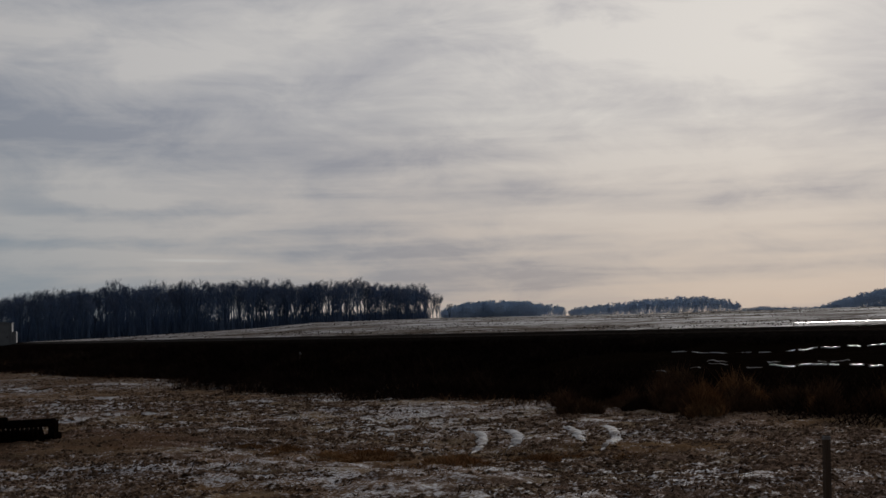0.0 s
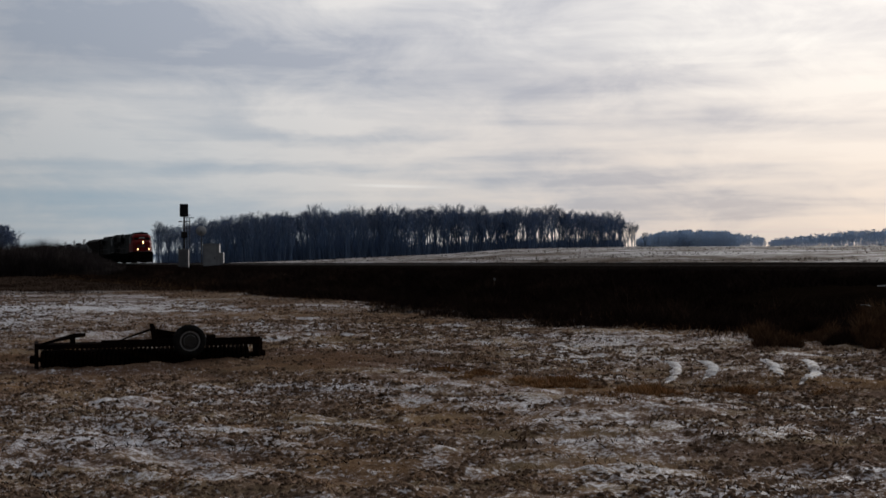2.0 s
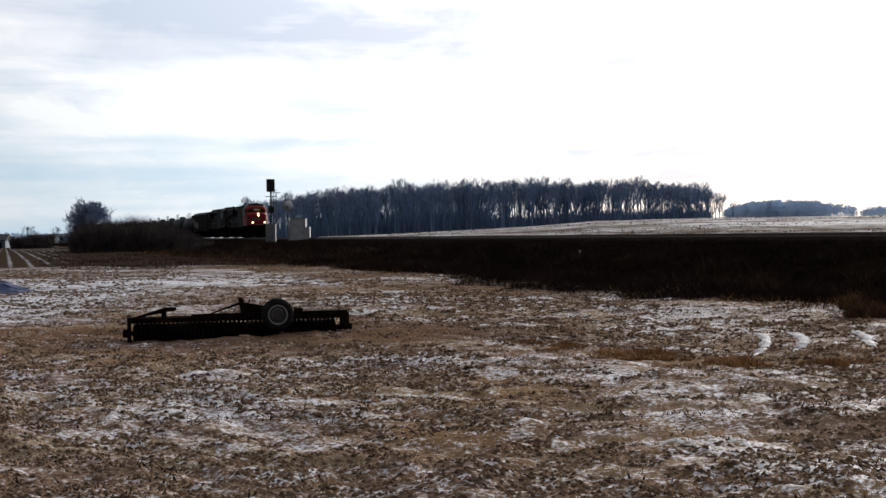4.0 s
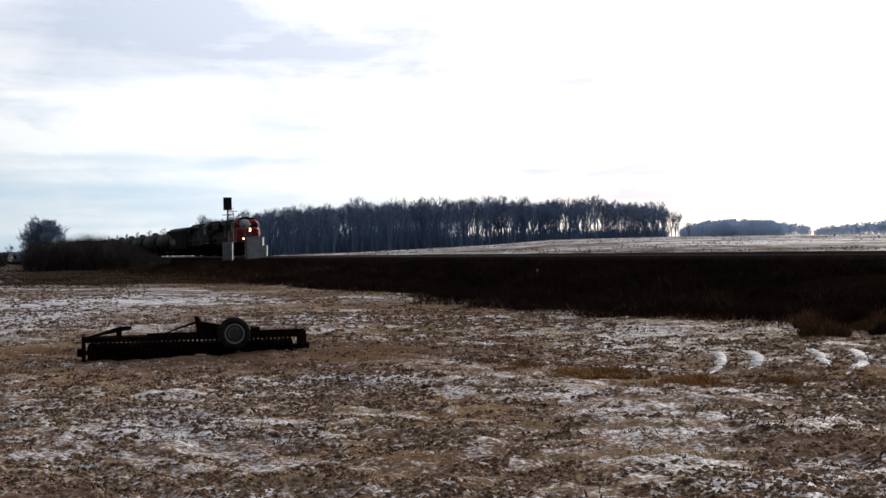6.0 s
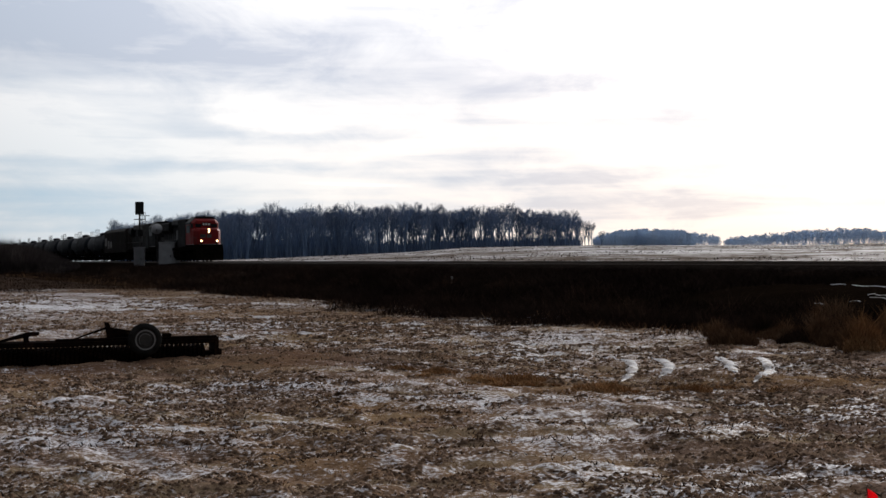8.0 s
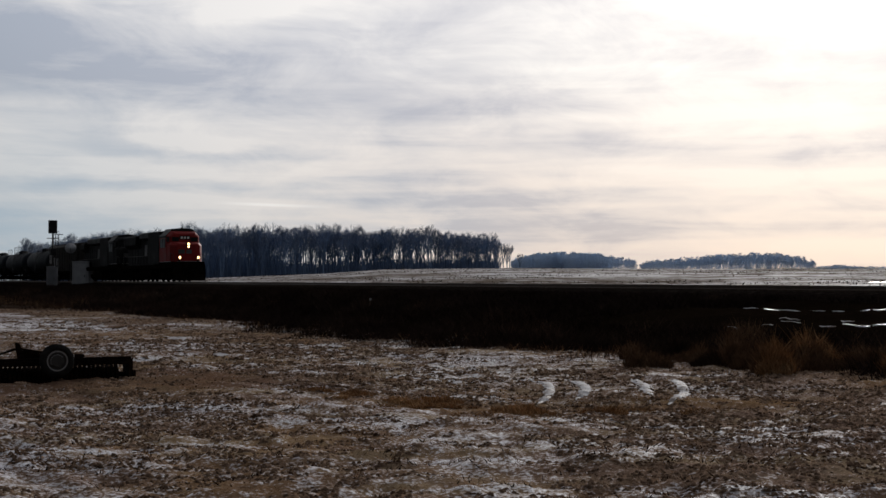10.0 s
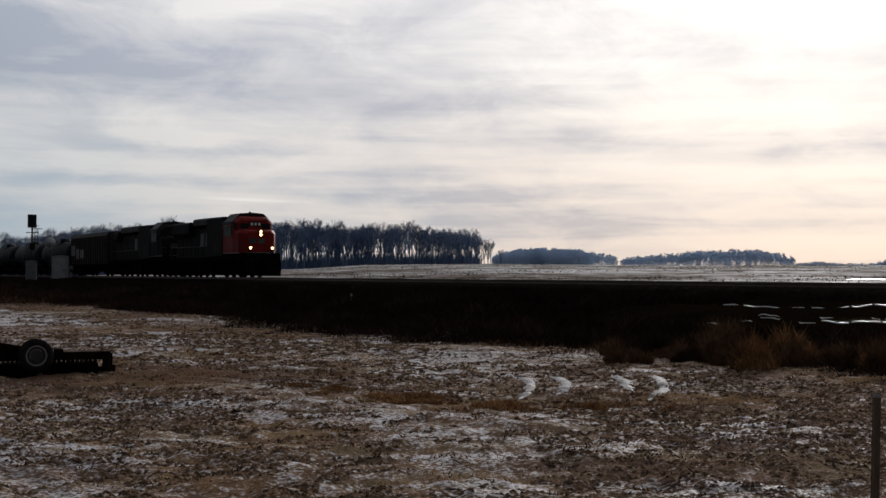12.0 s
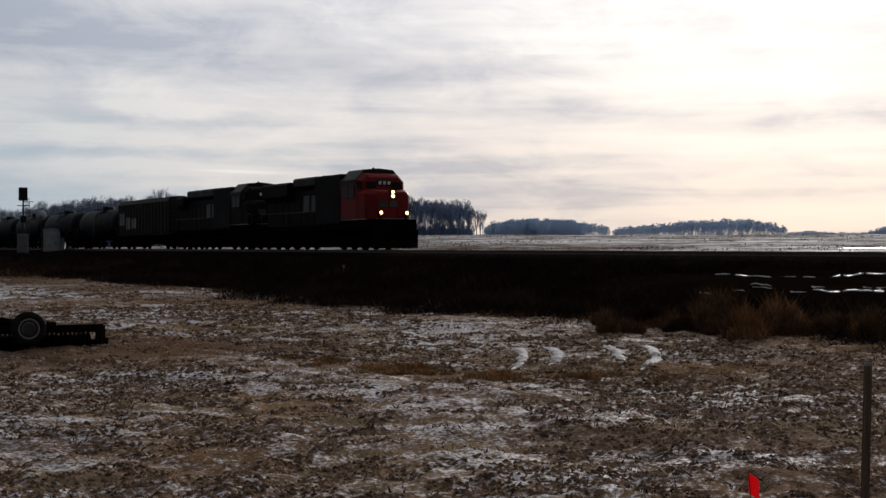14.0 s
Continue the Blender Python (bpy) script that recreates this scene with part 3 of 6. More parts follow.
def truck(parent, xs, r=0.5, name="truck"):
    """Side frames with axle boxes and springs, over its wheelsets."""
    s = Shape()
    a, b = min(xs) - 0.55, max(xs) + 0.55
    for y in (-0.98, 0.98):
        y0, y1 = y - 0.07, y + 0.07
        s.prism([(a, r), (a + 0.15, r + 0.28), (b - 0.15, r + 0.28), (b, r), (b - 0.3, r - 0.12), (a + 0.3, r - 0.12)], y0, y1)
        for x in xs:
            s.box(x - 0.16, x + 0.16, y - 0.11, y + 0.11, r - 0.17, r + 0.17, 0.03)
        for x0, x1 in zip(sorted(xs), sorted(xs)[1:]):
            for d in (-0.12, 0.12):
                s.turned([(i / 8, 0.085 if i % 2 else 0.06) for i in range(9)], ((x0 + x1) / 2 + d, y, r - 0.2), ((x0 + x1) / 2 + d, y, r + 0.1), 8)
    s.box((a + b) / 2 - 0.25, (a + b) / 2 + 0.25, -0.95, 0.95, r - 0.05, r + 0.33, 0.03)
    # brake rigging and traction gear hung between the wheels
    for x0, x1 in zip(sorted(xs), sorted(xs)[1:]):
        s.box(x0 + r * 0.5, x1 - r * 0.5, -0.6, 0.6, 0.15, r + 0.2, 0.04)
    s.box(a - 0.15, a + 0.3, -0.6, 0.6, 0.2, r + 0.15, 0.04).box(b - 0.3, b + 0.15, -0.6, 0.6, 0.2, r + 0.15, 0.04)
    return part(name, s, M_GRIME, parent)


def handrail(parent, points, base, posts, r=0.022):
    s = Shape().tube(points, r, 6)
    for x, y, z in posts:
        s.tube([(x, y, base), (x, y, z)], r, 6)
    return part("handrail", s, M_STEEL, parent)


def locomotive(lead):
    label = "red-nosed black diesel locomotive hauling the train, headlamps lit" if lead else "dusty black second diesel locomotive behind the lead unit"
    loco = thing("locomotive", label, "locomotive", "locomotives")
    W = 1.55
    # frame, tank and running gear
    f = Shape().box(-18.7, -0.75, -W, W, 1.18, 1.56, 0.04).box(-7.0, -0.78, -1.5, 1.5, 1.5, 1.83, 0.03)
    f.box(-18.3, -1.2, -0.55, 0.55, 0.75, 1.2, 0.05)
    part("underframe", f, M_GRIME, loco)
    t = Shape()
    t.loft([[(x, y, z) for y, z in [(-1.1, 0.15), (1.1, 0.15), (1.42, 0.38), (1.48, 1.15), (-1.48, 1.15), (-1.42, 0.5)]] for x in (-12.1, -8.2)])
    part("fuel_tank", t, M_GRIME, loco)
    for xs in ((-3.0, -4.6, -6.2), (-13.7, -15.3, -16.9)):
        truck(loco, xs, 0.52)
        for x in xs:
            wheelset(loco, x, 0.52)
    # pilot, plough, steps, coupler
    p = Shape()
    p.loft([[(x, y, z) for y, z in [(-1.5, 0.12), (-0.5, 0.10), (0.5, 0.10), (1.5, 0.12), (1.52, 1.2), (-1.52, 1.2)]] for x in (-0.95, -0.55)])
    p.prism([(-0.95, 0.1), (-0.35, 0.1), (-0.55, 0.75), (-0.95, 0.75)], -1.35, 1.35)
    p.box(-0.98, -0.6, -1.45, 1.45, 1.15, 1.82, 0.04)
    part("snowplough", p, M_GRIME, loco)
    c = Shape().box(-0.6, -0.12, -0.12, 0.12, 0.75, 1.0, 0.03).box(-0.2, 0.06, -0.2, 0.2, 0.7, 1.05, 0.05)
    part("coupler", c, M_GRIME, loco)
    r = Shape().box(-19.2, -18.6, -0.12, 0.12, 0.75, 1.0, 0.03).box(-19.32, -19.1, -0.2, 0.2, 0.7, 1.05, 0.05)
    part("coupler", r, M_GRIME, loco)
    for y in (-1.42, 1.42):
        for x in (-1.2, -18.2):
            st = Shape()
            for i in range(4):
                st.box(x - 0.32, x + 0.32, y - 0.14, y + 0.14, 0.38 + i * 0.28, 0.42 + i * 0.28)
            for d in (-0.34, 0.34):
                st.box(x + d - 0.02, x + d + 0.02, y - 0.14, y + 0.14, 0.36, 1.3)
            part("step_ladder", st, M_GRIME, loco)
    body = M_RED if lead else M_HOOD
    # nose
    nose = Shape()
    sec = lambda x, w, z0, z1, c: [(x, -w, z0), (x, w, z0), (x, w, z1 - c), (x, w - c, z1), (x, -w + c, z1), (x, -w, z1 - c)]
    nose.loft([sec(-0.92, 1.02, 1.84, 3.36, 0.2), sec(-1.0, 1.12, 1.84, 3.48, 0.22), sec(-1.7, 1.48, 1.83, 3.60, 0.24), sec(-2.5, 1.53, 1.83, 3.62, 0.22)])
    n_ob = part("nose", nose, body, loco)
    part("nose_door", Shape().box(-0.93, -0.885, 0.35, 0.95, 1.9, 2.5, 0.015), body, n_ob)
    # cab, its roof, windows
    cab = Shape()
    cab.loft([sec(-2.05, 1.26, 1.83, 4.36, 0.3), sec(-2.2, 1.38, 1.83, 4.5, 0.36), sec(-2.7, 1.54, 1.83, 4.64, 0.42), sec(-4.9, 1.56, 1.83, 4.64, 0.42)])
    cab_ob = part("cab", cab, body, loco)
    roof = Shape()
    roof.loft([[(x, y, z) for y, z in [(-1.578, 4.02), (1.578, 4.02), (1.578, 4.23), (1.16, 4.66), (0.95, 4.86), (0, 4.94), (-0.95, 4.86), (-1.16, 4.66), (-1.578, 4.23)]] for x in (-4.95, -2.75)])
    part("cab_roof", roof, M_BLACK, cab_ob)
    for sy in (-1, 1):
        pane = Shape().loft([[(-2.24 + dx, sy * (1.4 + dy), 3.64), (-2.66 + dx, sy * (1.53 + dy), 3.64), (-2.66 + dx, sy * (1.53 + dy), 4.12), (-2.24 + dx, sy * (1.4 + dy), 4.08)] for dx, dy in ((-0.01, -0.02), (0.006, 0.02))])
        part("windscreen", pane, M_GLASS, cab_ob, "dark corner windscreen pane")
    for y0, y1 in ((-1.2, -0.54), (0.54, 1.2)):
        g = Shape()
        g.loft([[(x - 0.0, y, z) for y, z in [(y0, 3.68), (y1, 3.68), (y1, 4.08), (y0, 4.08)]] for x in (-2.3, -2.025)])
        part("windscreen", g, M_GLASS, cab_ob, "dark windscreen pane")
    for y in (-1.57, 1.57):
        for x0, x1 in ((-3.68, -2.95), (-4.6, -3.78)):
            part("side_window", Shape().box(x0, x1, y - 0.02, y + 0.02, 3.12, 3.95, 0.012), M_GLASS, cab_ob, "dark cab side window")
        part("cab_door", Shape().box(-5.35, -4.92, y - 0.03, y + 0.01, 1.6, 3.7, 0.015), M_HOOD, cab_ob, "grey cab door")
        part("sill_stripe", Shape().box(-5.0, -1.3, y * 0.975 - 0.015, y * 0.975 + 0.015, 1.80, 1.85), M_WHITE, cab_ob, "pale sill stripe")
    nb = part("number_board", Shape().box(-2.3, -2.0, -0.5, 0.5, 3.86, 4.2, 0.02), M_BLACK, cab_ob, "black number board with white bars")
    for y in (-0.3, 0.0, 0.3):
        part("number_bar", Shape().box(-2.005, -1.99, y - 0.09, y + 0.09, 3.93, 4.13), M_BOARD, nb, "white bar")
    # plain shapes for the mark on the nose
    for y0, y1 in ((-0.95, -0.35), (-0.2, 0.3)):
        part("nose_mark", Shape().box(-0.905, -0.878, y0, y1, 2.55, 2.92), M_MARK, n_ob, "dulled pale painted panel")
    part("front_sill", Shape().box(-0.95, -0.86, -1.05, 1.05, 1.82, 1.87), M_WHITE, n_ob, "pale front sill stripe")
    # lamps
    lamp_mat = M_LAMP if lead else M_GLASS
    box_ = part("lamp_housing", Shape().box(-1.3, -0.88, -0.2, 0.2, 3.06, 3.56, 0.04), M_BLACK, loco)
    for z in (3.19, 3.43):
        h = part("headlamp", Shape().turned([(0, 0.10), (0.7, 0.13), (1, 0.12)], (-1.0, 0, z), (-0.86, 0, z), 16), M_BLACK, box_, "lit round headlamp" if lead else "")
        part("lens", Shape().turned([(0, 0.11), (1, 0.09)], (-0.87, 0, z), (-0.84, 0, z), 16), lamp_mat, box_, "glowing lens" if lead else "")
    for y in (-0.86, 0.86):
        h = part("ditch_lamp", Shape().turned([(0, 0.1), (0.6, 0.14), (1, 0.13)], (-1.0, y, 2.2), (-0.72, y, 2.2), 16), M_BLACK, loco, "lit ditch lamp" if lead else "")
        part("lens", Shape().turned([(0, 0.11), (1, 0.09)], (-0.73, y, 2.2), (-0.70, y, 2.2), 16), lamp_mat, h, "glowing lens" if lead else "")
        part("bracket", Shape().box(-1.0, -0.8, y - 0.05, y + 0.05, 1.8, 2.1), M_BLACK, h)
    # hood behind the cab
    e = Shape().box(-8.9, -4.9, -1.53, 1.53, 1.54, 4.68, 0.1)
    part("equipment_cabinet", e, M_HOOD, loco)
    hood = Shape()
    hood.loft([sec(x, 0.98, 1.54, 4.12, 0.22) for x in (-18.3, -8.85)])
    h_ob = part("long_hood", hood, M_HOOD, loco)
    for i in range(8):
        x = -9.6 - i * 1.05
        for y in (-0.99, 0.99):
            part("hood_door", Shape().box(x - 0.46, x + 0.46, y - 0.02, y + 0.02, 1.75, 3.6, 0.012), M_HOOD, h_ob)
    # the lead unit has a short hatch before a low radiator; the second a long high housing
    h0, h1, r0, r1, rz = (-13.2, -9.4, -18.2, -13.6, 4.52) if lead else (-16.1, -9.0, -18.2, -16.4, 4.3)
    rad_ = Shape().loft([[(x, y, z) for y, z in [(-1.0, 3.2), (-1.48, 3.6), (-1.48, rz - 0.14), (-1.33, rz), (1.33, rz), (1.48, rz - 0.14), (1.48, 3.6), (1.0, 3.2)]] for x in (r0, r1)])
    part("radiator_housing", rad_, M_HOOD, h_ob)
    part("brake_hatch", Shape().box(h0, h1, -1.25, 1.25, 4.1, 4.74, 0.1), M_BLACK, h_ob)
    for i in range(3):
        x = h0 + (h1 - h0) * (i + 0.5) / 3
        part("roof_fan", Shape().turned([(0, 0.5), (0.8, 0.5), (1, 0.4)], (x, 0, 4.72), (x, 0, 4.84), 16), M_BLACK, h_ob)
    for x in (r0 + 0.75, r1 - 0.75):
        part("roof_fan", Shape().turned([(0, 0.55), (0.8, 0.55), (1, 0.45)], (x, 0, rz - 0.02), (x, 0, rz + 0.11), 16), M_BLACK, h_ob)
    part("exhaust_stack", Shape().box(h0 - 0.55, h0 - 0.1, -0.25, 0.25, 4.1, 4.45, 0.04), M_BLACK, h_ob)
    part("air_horn", Shape().turned([(0, 0.03), (0.8, 0.06), (1, 0.11)], (-4.75, 0.4, 4.97), (-4.3, 0.4, 4.98), 10).box(-4.7, -4.6, 0.3, 0.5, 4.84, 4.95), M_BLACK, loco)
    # large pale plain shapes on the hood
    for y in (-1.0, 1.0):
        for x0, x1 in ((-11.9, -10.95), (-10.6, -9.5)):
            part("hood_mark", Shape().prism([(x0, 2.5), (x1, 2.5), (x1 + 0.12, 3.55), (x0 + 0.12, 3.55)], y - 0.034, y + 0.034), M_MARK, h_ob, "dulled grey painted panel")
        xs = [-9.2 - i * 1.5 for i in range(7)]
        handrail(loco, [(-8.9, y * 1.5, 2.45), (-18.4, y * 1.5, 2.45)], 1.5, [(x, y * 1.5, 2.45) for x in xs])
        handrail(loco, [(-0.85, y * 1.42, 1.5), (-0.85, y * 1.42, 2.5), (-1.6, y * 1.48, 2.6)], 1.5, [(-1.6, y * 1.48, 2.6)])
    return loco


def hopper_car():
    car = thing("hopper_car", "weathered grey covered hopper car with faded spray paint", "freight car")
    prof = [(-1.5, 1.25), (-1.55, 1.6), (-1.55, 4.1), (-1.3, 4.45), (1.3, 4.45), (1.55, 4.1), (1.55, 1.6), (1.5, 1.25)]
    b = Shape().loft([[(x, y, z) for y, z in prof] for x in (-16.2, -0.9)])
    body = part("body", b, M_HOPPER, car)
    for i in range(16):
        x = -1.3 - i * 0.965
        for y in (-1.58, 1.58):
            part("rib", Shape().box(x - 0.05, x + 0.05, y - 0.05, y + 0.05, 1.3, 4.1), M_HOPPER, body)
    for x in (-3.6, -8.4, -13.2):
        h = Shape().loft([[(x - 1.6, -1.3, 1.3), (x + 1.6, -1.3, 1.3), (x + 1.6, 1.3, 1.3), (x - 1.6, 1.3, 1.3)], [(x - 0.4, -0.7, 0.45), (x + 0.4, -0.7, 0.45), (x + 0.4, 0.7, 0.45), (x - 0.4, 0.7, 0.45)]])
        part("discharge_chute", h, M_GRIME, car)
        part("roof_hatch", Shape().box(x - 1.6, x + 1.6, -0.35, 0.35, 4.44, 4.6, 0.03), M_HOPPER, car)
    part("running_board", Shape().box(-16.3, -0.8, 0.55, 1.05, 4.5, 4.56), M_STEEL, car)
    part("underframe", Shape().box(-16.6, -0.5, -0.35, 0.35, 0.8, 1.28, 0.03).box(-16.4, -0.7, -1.5, 1.5, 1.1, 1.28, 0.03), M_GRIME, car)
    for x0, x1, z0, z1 in ((-15.6, -13.9, 2.2, 3.3), (-13.4, -12.2, 1.8, 2.9), (-11.6, -10.2, 1.9, 2.8)):
        part("spray_paint_patch", Shape().box(x0, x1, -1.605, -1.6 + 0.05, z0, z1, 0.01), M_GRAFFITI, body, "faded pale spray-painted patch")
    part("coupler", Shape().box(-0.55, 0.02, -0.12, 0.12, 0.75, 1.0, 0.03), M_GRIME, car)
    part("coupler", Shape().box(-17.1, -16.5, -0.12, 0.12, 0.75, 1.0, 0.03), M_GRIME, car)
    for xs in ((-1.6, -3.35), (-13.75, -15.5)):
        truck(car, xs, 0.45)
        for x in xs:
            wheelset(car, x, 0.45)
    for x in (-0.85, -16.25):
        lad = Shape()
        for y in (-1.5, -1.1):
            lad.box(x - 0.02, x + 0.02, y - 0.02, y + 0.02, 1.2, 4.3)
        for i in range(8):
            lad.box(x - 0.015, x + 0.015, -1.5, -1.1, 1.4 + i * 0.36, 1.43 + i * 0.36)
        part("ladder", lad, M_STEEL, car)
    return car


def tank_car():
    car = thing("tank_car", "dark blue-black railway tank car with rooftop railing", "tank car", "tank cars in the train")
    R, zc = 1.45, 2.5
    shell = Shape().turned([(0, 0.3), (0.006, 0.75), (0.02, 1.15), (0.045, R - 0.08), (0.07, R), (0.93, R), (0.955, R - 0.08), (0.98, 1.15), (0.994, 0.75), (1, 0.3)], (-15.6, 0, zc), (-0.9, 0, zc), 32)
    sh = part("shell", shell, M_TANK, car, smooth=True)
    for x in (-4.0, -8.25, -12.5):
        part("band", Shape().turned([(0, R + 0.015), (1, R + 0.015)], (x - 0.08, 0, zc), (x + 0.08, 0, zc), 32), M_TANK, sh)
    part("underframe", Shape().box(-16.2, -0.4, -0.35, 0.35, 0.8, 1.2, 0.03), M_GRIME, car)
    for x in (-2.6, -13.9):
        part("saddle", Shape().loft([[(x + d, y, z) for y, z in [(-1.4, 1.15), (1.4, 1.15), (1.3, 2.0), (0.8, 1.35), (-0.8, 1.35), (-1.3, 2.0)]] for d in (-0.45, 0.45)]), M_GRIME, car)
    part("dome", Shape().turned([(0, 0.62), (0.7, 0.62), (0.85, 0.55), (1, 0.2)], (-8.25, 0, zc + R - 0.1), (-8.25, 0, zc + R + 0.42), 20), M_TANK, car)
    part("manway", Shape().turned([(0, 0.3), (0.8, 0.3), (1, 0.22)], (-7.1, 0, zc + R - 0.05), (-7.1, 0, zc + R + 0.25), 14), M_STEEL, car)
    part("platform", Shape().box(-9.9, -6.6, -1.0, -0.55, zc + R + 0.02, zc + R + 0.07).box(-9.9, -6.6, 0.55, 1.0, zc + R + 0.02, zc + R + 0.07), M_STEEL, car)
    z0, z1 = zc + R - 0.25, zc + R + 0.85
    for y in (-1.0, 1.0):
        handrail(car, [(-9.9, y, z1), (-6.6, y, z1)], z0, [(x, y, z1) for x in (-9.9, -8.8, -7.7, -6.6)], 0.028)
    lad = Shape()
    for x in (-8.5, -8.0):
        lad.tube([(x, -1.56, 1.1), (x, -1.52, 2.8), (x, -1.02, z1 - 0.7)], 0.022, 5)
    for i in range(7):
        lad.tube([(-8.5, -1.55, 1.3 + i * 0.28), (-8.0, -1.55, 1.3 + i * 0.28)], 0.016, 5)
    part("ladder", lad, M_STEEL, car)
    for a, b in ((-0.55, 0.0), (-16.6, -16.1)):
        part("coupler", Shape().box(a, b, -0.12, 0.12, 0.75, 1.0, 0.03), M_GRIME, car)
    for x in (-0.55, -15.95):
        part("end_platform", Shape().box(x - 0.35, x + 0.35, -1.4, 1.4, 1.1, 1.18, 0.02), M_GRIME, car)
        handrail(car, [(x, -1.35, 2.1), (x, 1.35, 2.1)], 1.15, [(x, y, 2.1) for y in (-1.35, -0.45, 0.45, 1.35)])
    for xs in ((-1.7, -3.45), (-13.05, -14.8)):
        truck(car, xs, 0.45)
        for x in xs:
            wheelset(car, x, 0.45)
    return car


def place_on_track(v, turn=0):
    x, y = on_track(0, v)
    return pose(x, y, RAIL_TOP, 0, 0, HEADING + turn)


TRAIN = []          # (thing, metres behind the front coupler of the lead unit)
lead_unit = locomotive(True)
TRAIN.append((lead_unit, 0.0))
second_unit = locomotive(False)
TRAIN.append((second_unit, 19.4))
TRAIN.append((hopper_car(), 38.8))
first_tank = tank_car()
TRAIN.append((first_tank, 56.0))
for i in range(1, 12):
    TRAIN.append((copy_thing(first_tank, Matrix.Identity(4)), 56.0 + 16.65 * i))


# ---------------------------------------------------------------- bare trees
def bare_tree(seed, height, spread, twigs, limbs=9, low=0.3, thick=1.0, up0=0.6, up1=1.3):
    """Shapes of trunk with limbs, and of twigs, as two meshes."""
    rng = random.Random(seed)
    wood, fine = Shape(), Shape()
    lean = rng.uniform(-0.04, 0.04)
    pts = [(lean * height * t + rng.uniform(-0.12, 0.12), rng.uniform(-0.12, 0.12), height * 0.86 * t) for t in (0, 0.2, 0.4, 0.6, 0.8, 1.0)]
    r0 = height * 0.0135
    wood.tube(pts, [r0 * k for k in (1.25, 0.9, 0.75, 0.55, 0.33, 0.1)], 6)
    tips = []

    def ribbon(a, b, w):
        d = (b - a)
        s = d.cross(Vector((rng.uniform(-1, 1), rng.uniform(-1, 1), rng.uniform(-0.3, 0.3)))).normalized() * w
        fine.add([a - s, a + s, b], [(0, 1, 2)])

    for i in range(limbs):
        t = low + (0.97 - low) * (i + rng.random()) / limbs
        base = Vector((lean * height * t, 0, height * 0.86 * t))
        ang = rng.random() * 6.28
        length = spread * (1.15 - 0.75 * abs(t - 0.45)) * rng.uniform(0.7, 1.1) * (1.0 if t < 0.8 else 0.6)
        up = rng.uniform(up0, up1)
        d = Vector((math.cos(ang), math.sin(ang), up)).normalized()
        mid = base + d * length * 0.5 + Vector((0, 0, 0.05 * length))
        tip = mid + (d + Vector((rng.uniform(-0.3, 0.3), rng.uniform(-0.3, 0.3), 0.35))).normalized() * length * 0.5
        rr = r0 * (0.5 - 0.25 * t)
        wood.tube([base, mid, tip], [rr, rr * 0.6, rr * 0.15], 4)
        tips += [(mid, d, length), (tip, d, length), ((base + mid) / 2, d, length * 0.7)]
        for j in range(3):
            s = base.lerp(tip, rng.uniform(0.3, 0.9))
            d2 = (d + Vector((rng.uniform(-1, 1), rng.uniform(-1, 1), rng.uniform(0, 0.9)))).normalized()
            e = s + d2 * length * rng.uniform(0.25, 0.5)
            wood.tube([s, e], [rr * 0.4, rr * 0.08], 3)
            tips.append((e, d2, length * 0.6))
            tips.append((s.lerp(e, 0.5), d2, length * 0.6))
    for i in range(twigs):
        p, d, length = tips[rng.randrange(len(tips))]
        a = p + Vector((rng.gauss(0, 1), rng.gauss(0, 1), rng.gauss(0, 1))) * length * 0.10
        w = (d * 0.6 + Vector((rng.uniform(-1, 1), rng.uniform(-1, 1), rng.uniform(-0.2, 1.1)))).normalized()
        b = a + w * rng.uniform(0.5, 1.0) * max(length * 0.35, 0.6)
        ribbon(a, b, rng.uniform(0.02, 0.045) * height / 18 * thick)
        for q in range(2):
            c = a.lerp(b, rng.uniform(0.3, 0.8))
            ribbon(c, c + (w + Vector((rng.uniform(-1, 1), rng.uniform(-1, 1), rng.uniform(-0.3, 0.9)))).normalized() * rng.uniform(0.4, 0.9), 0.022 * height / 18 * thick)
    return wood, fine


def ray_place(az, d):
    return d * math.sin(radians(az)), d * math.cos(radians(az))


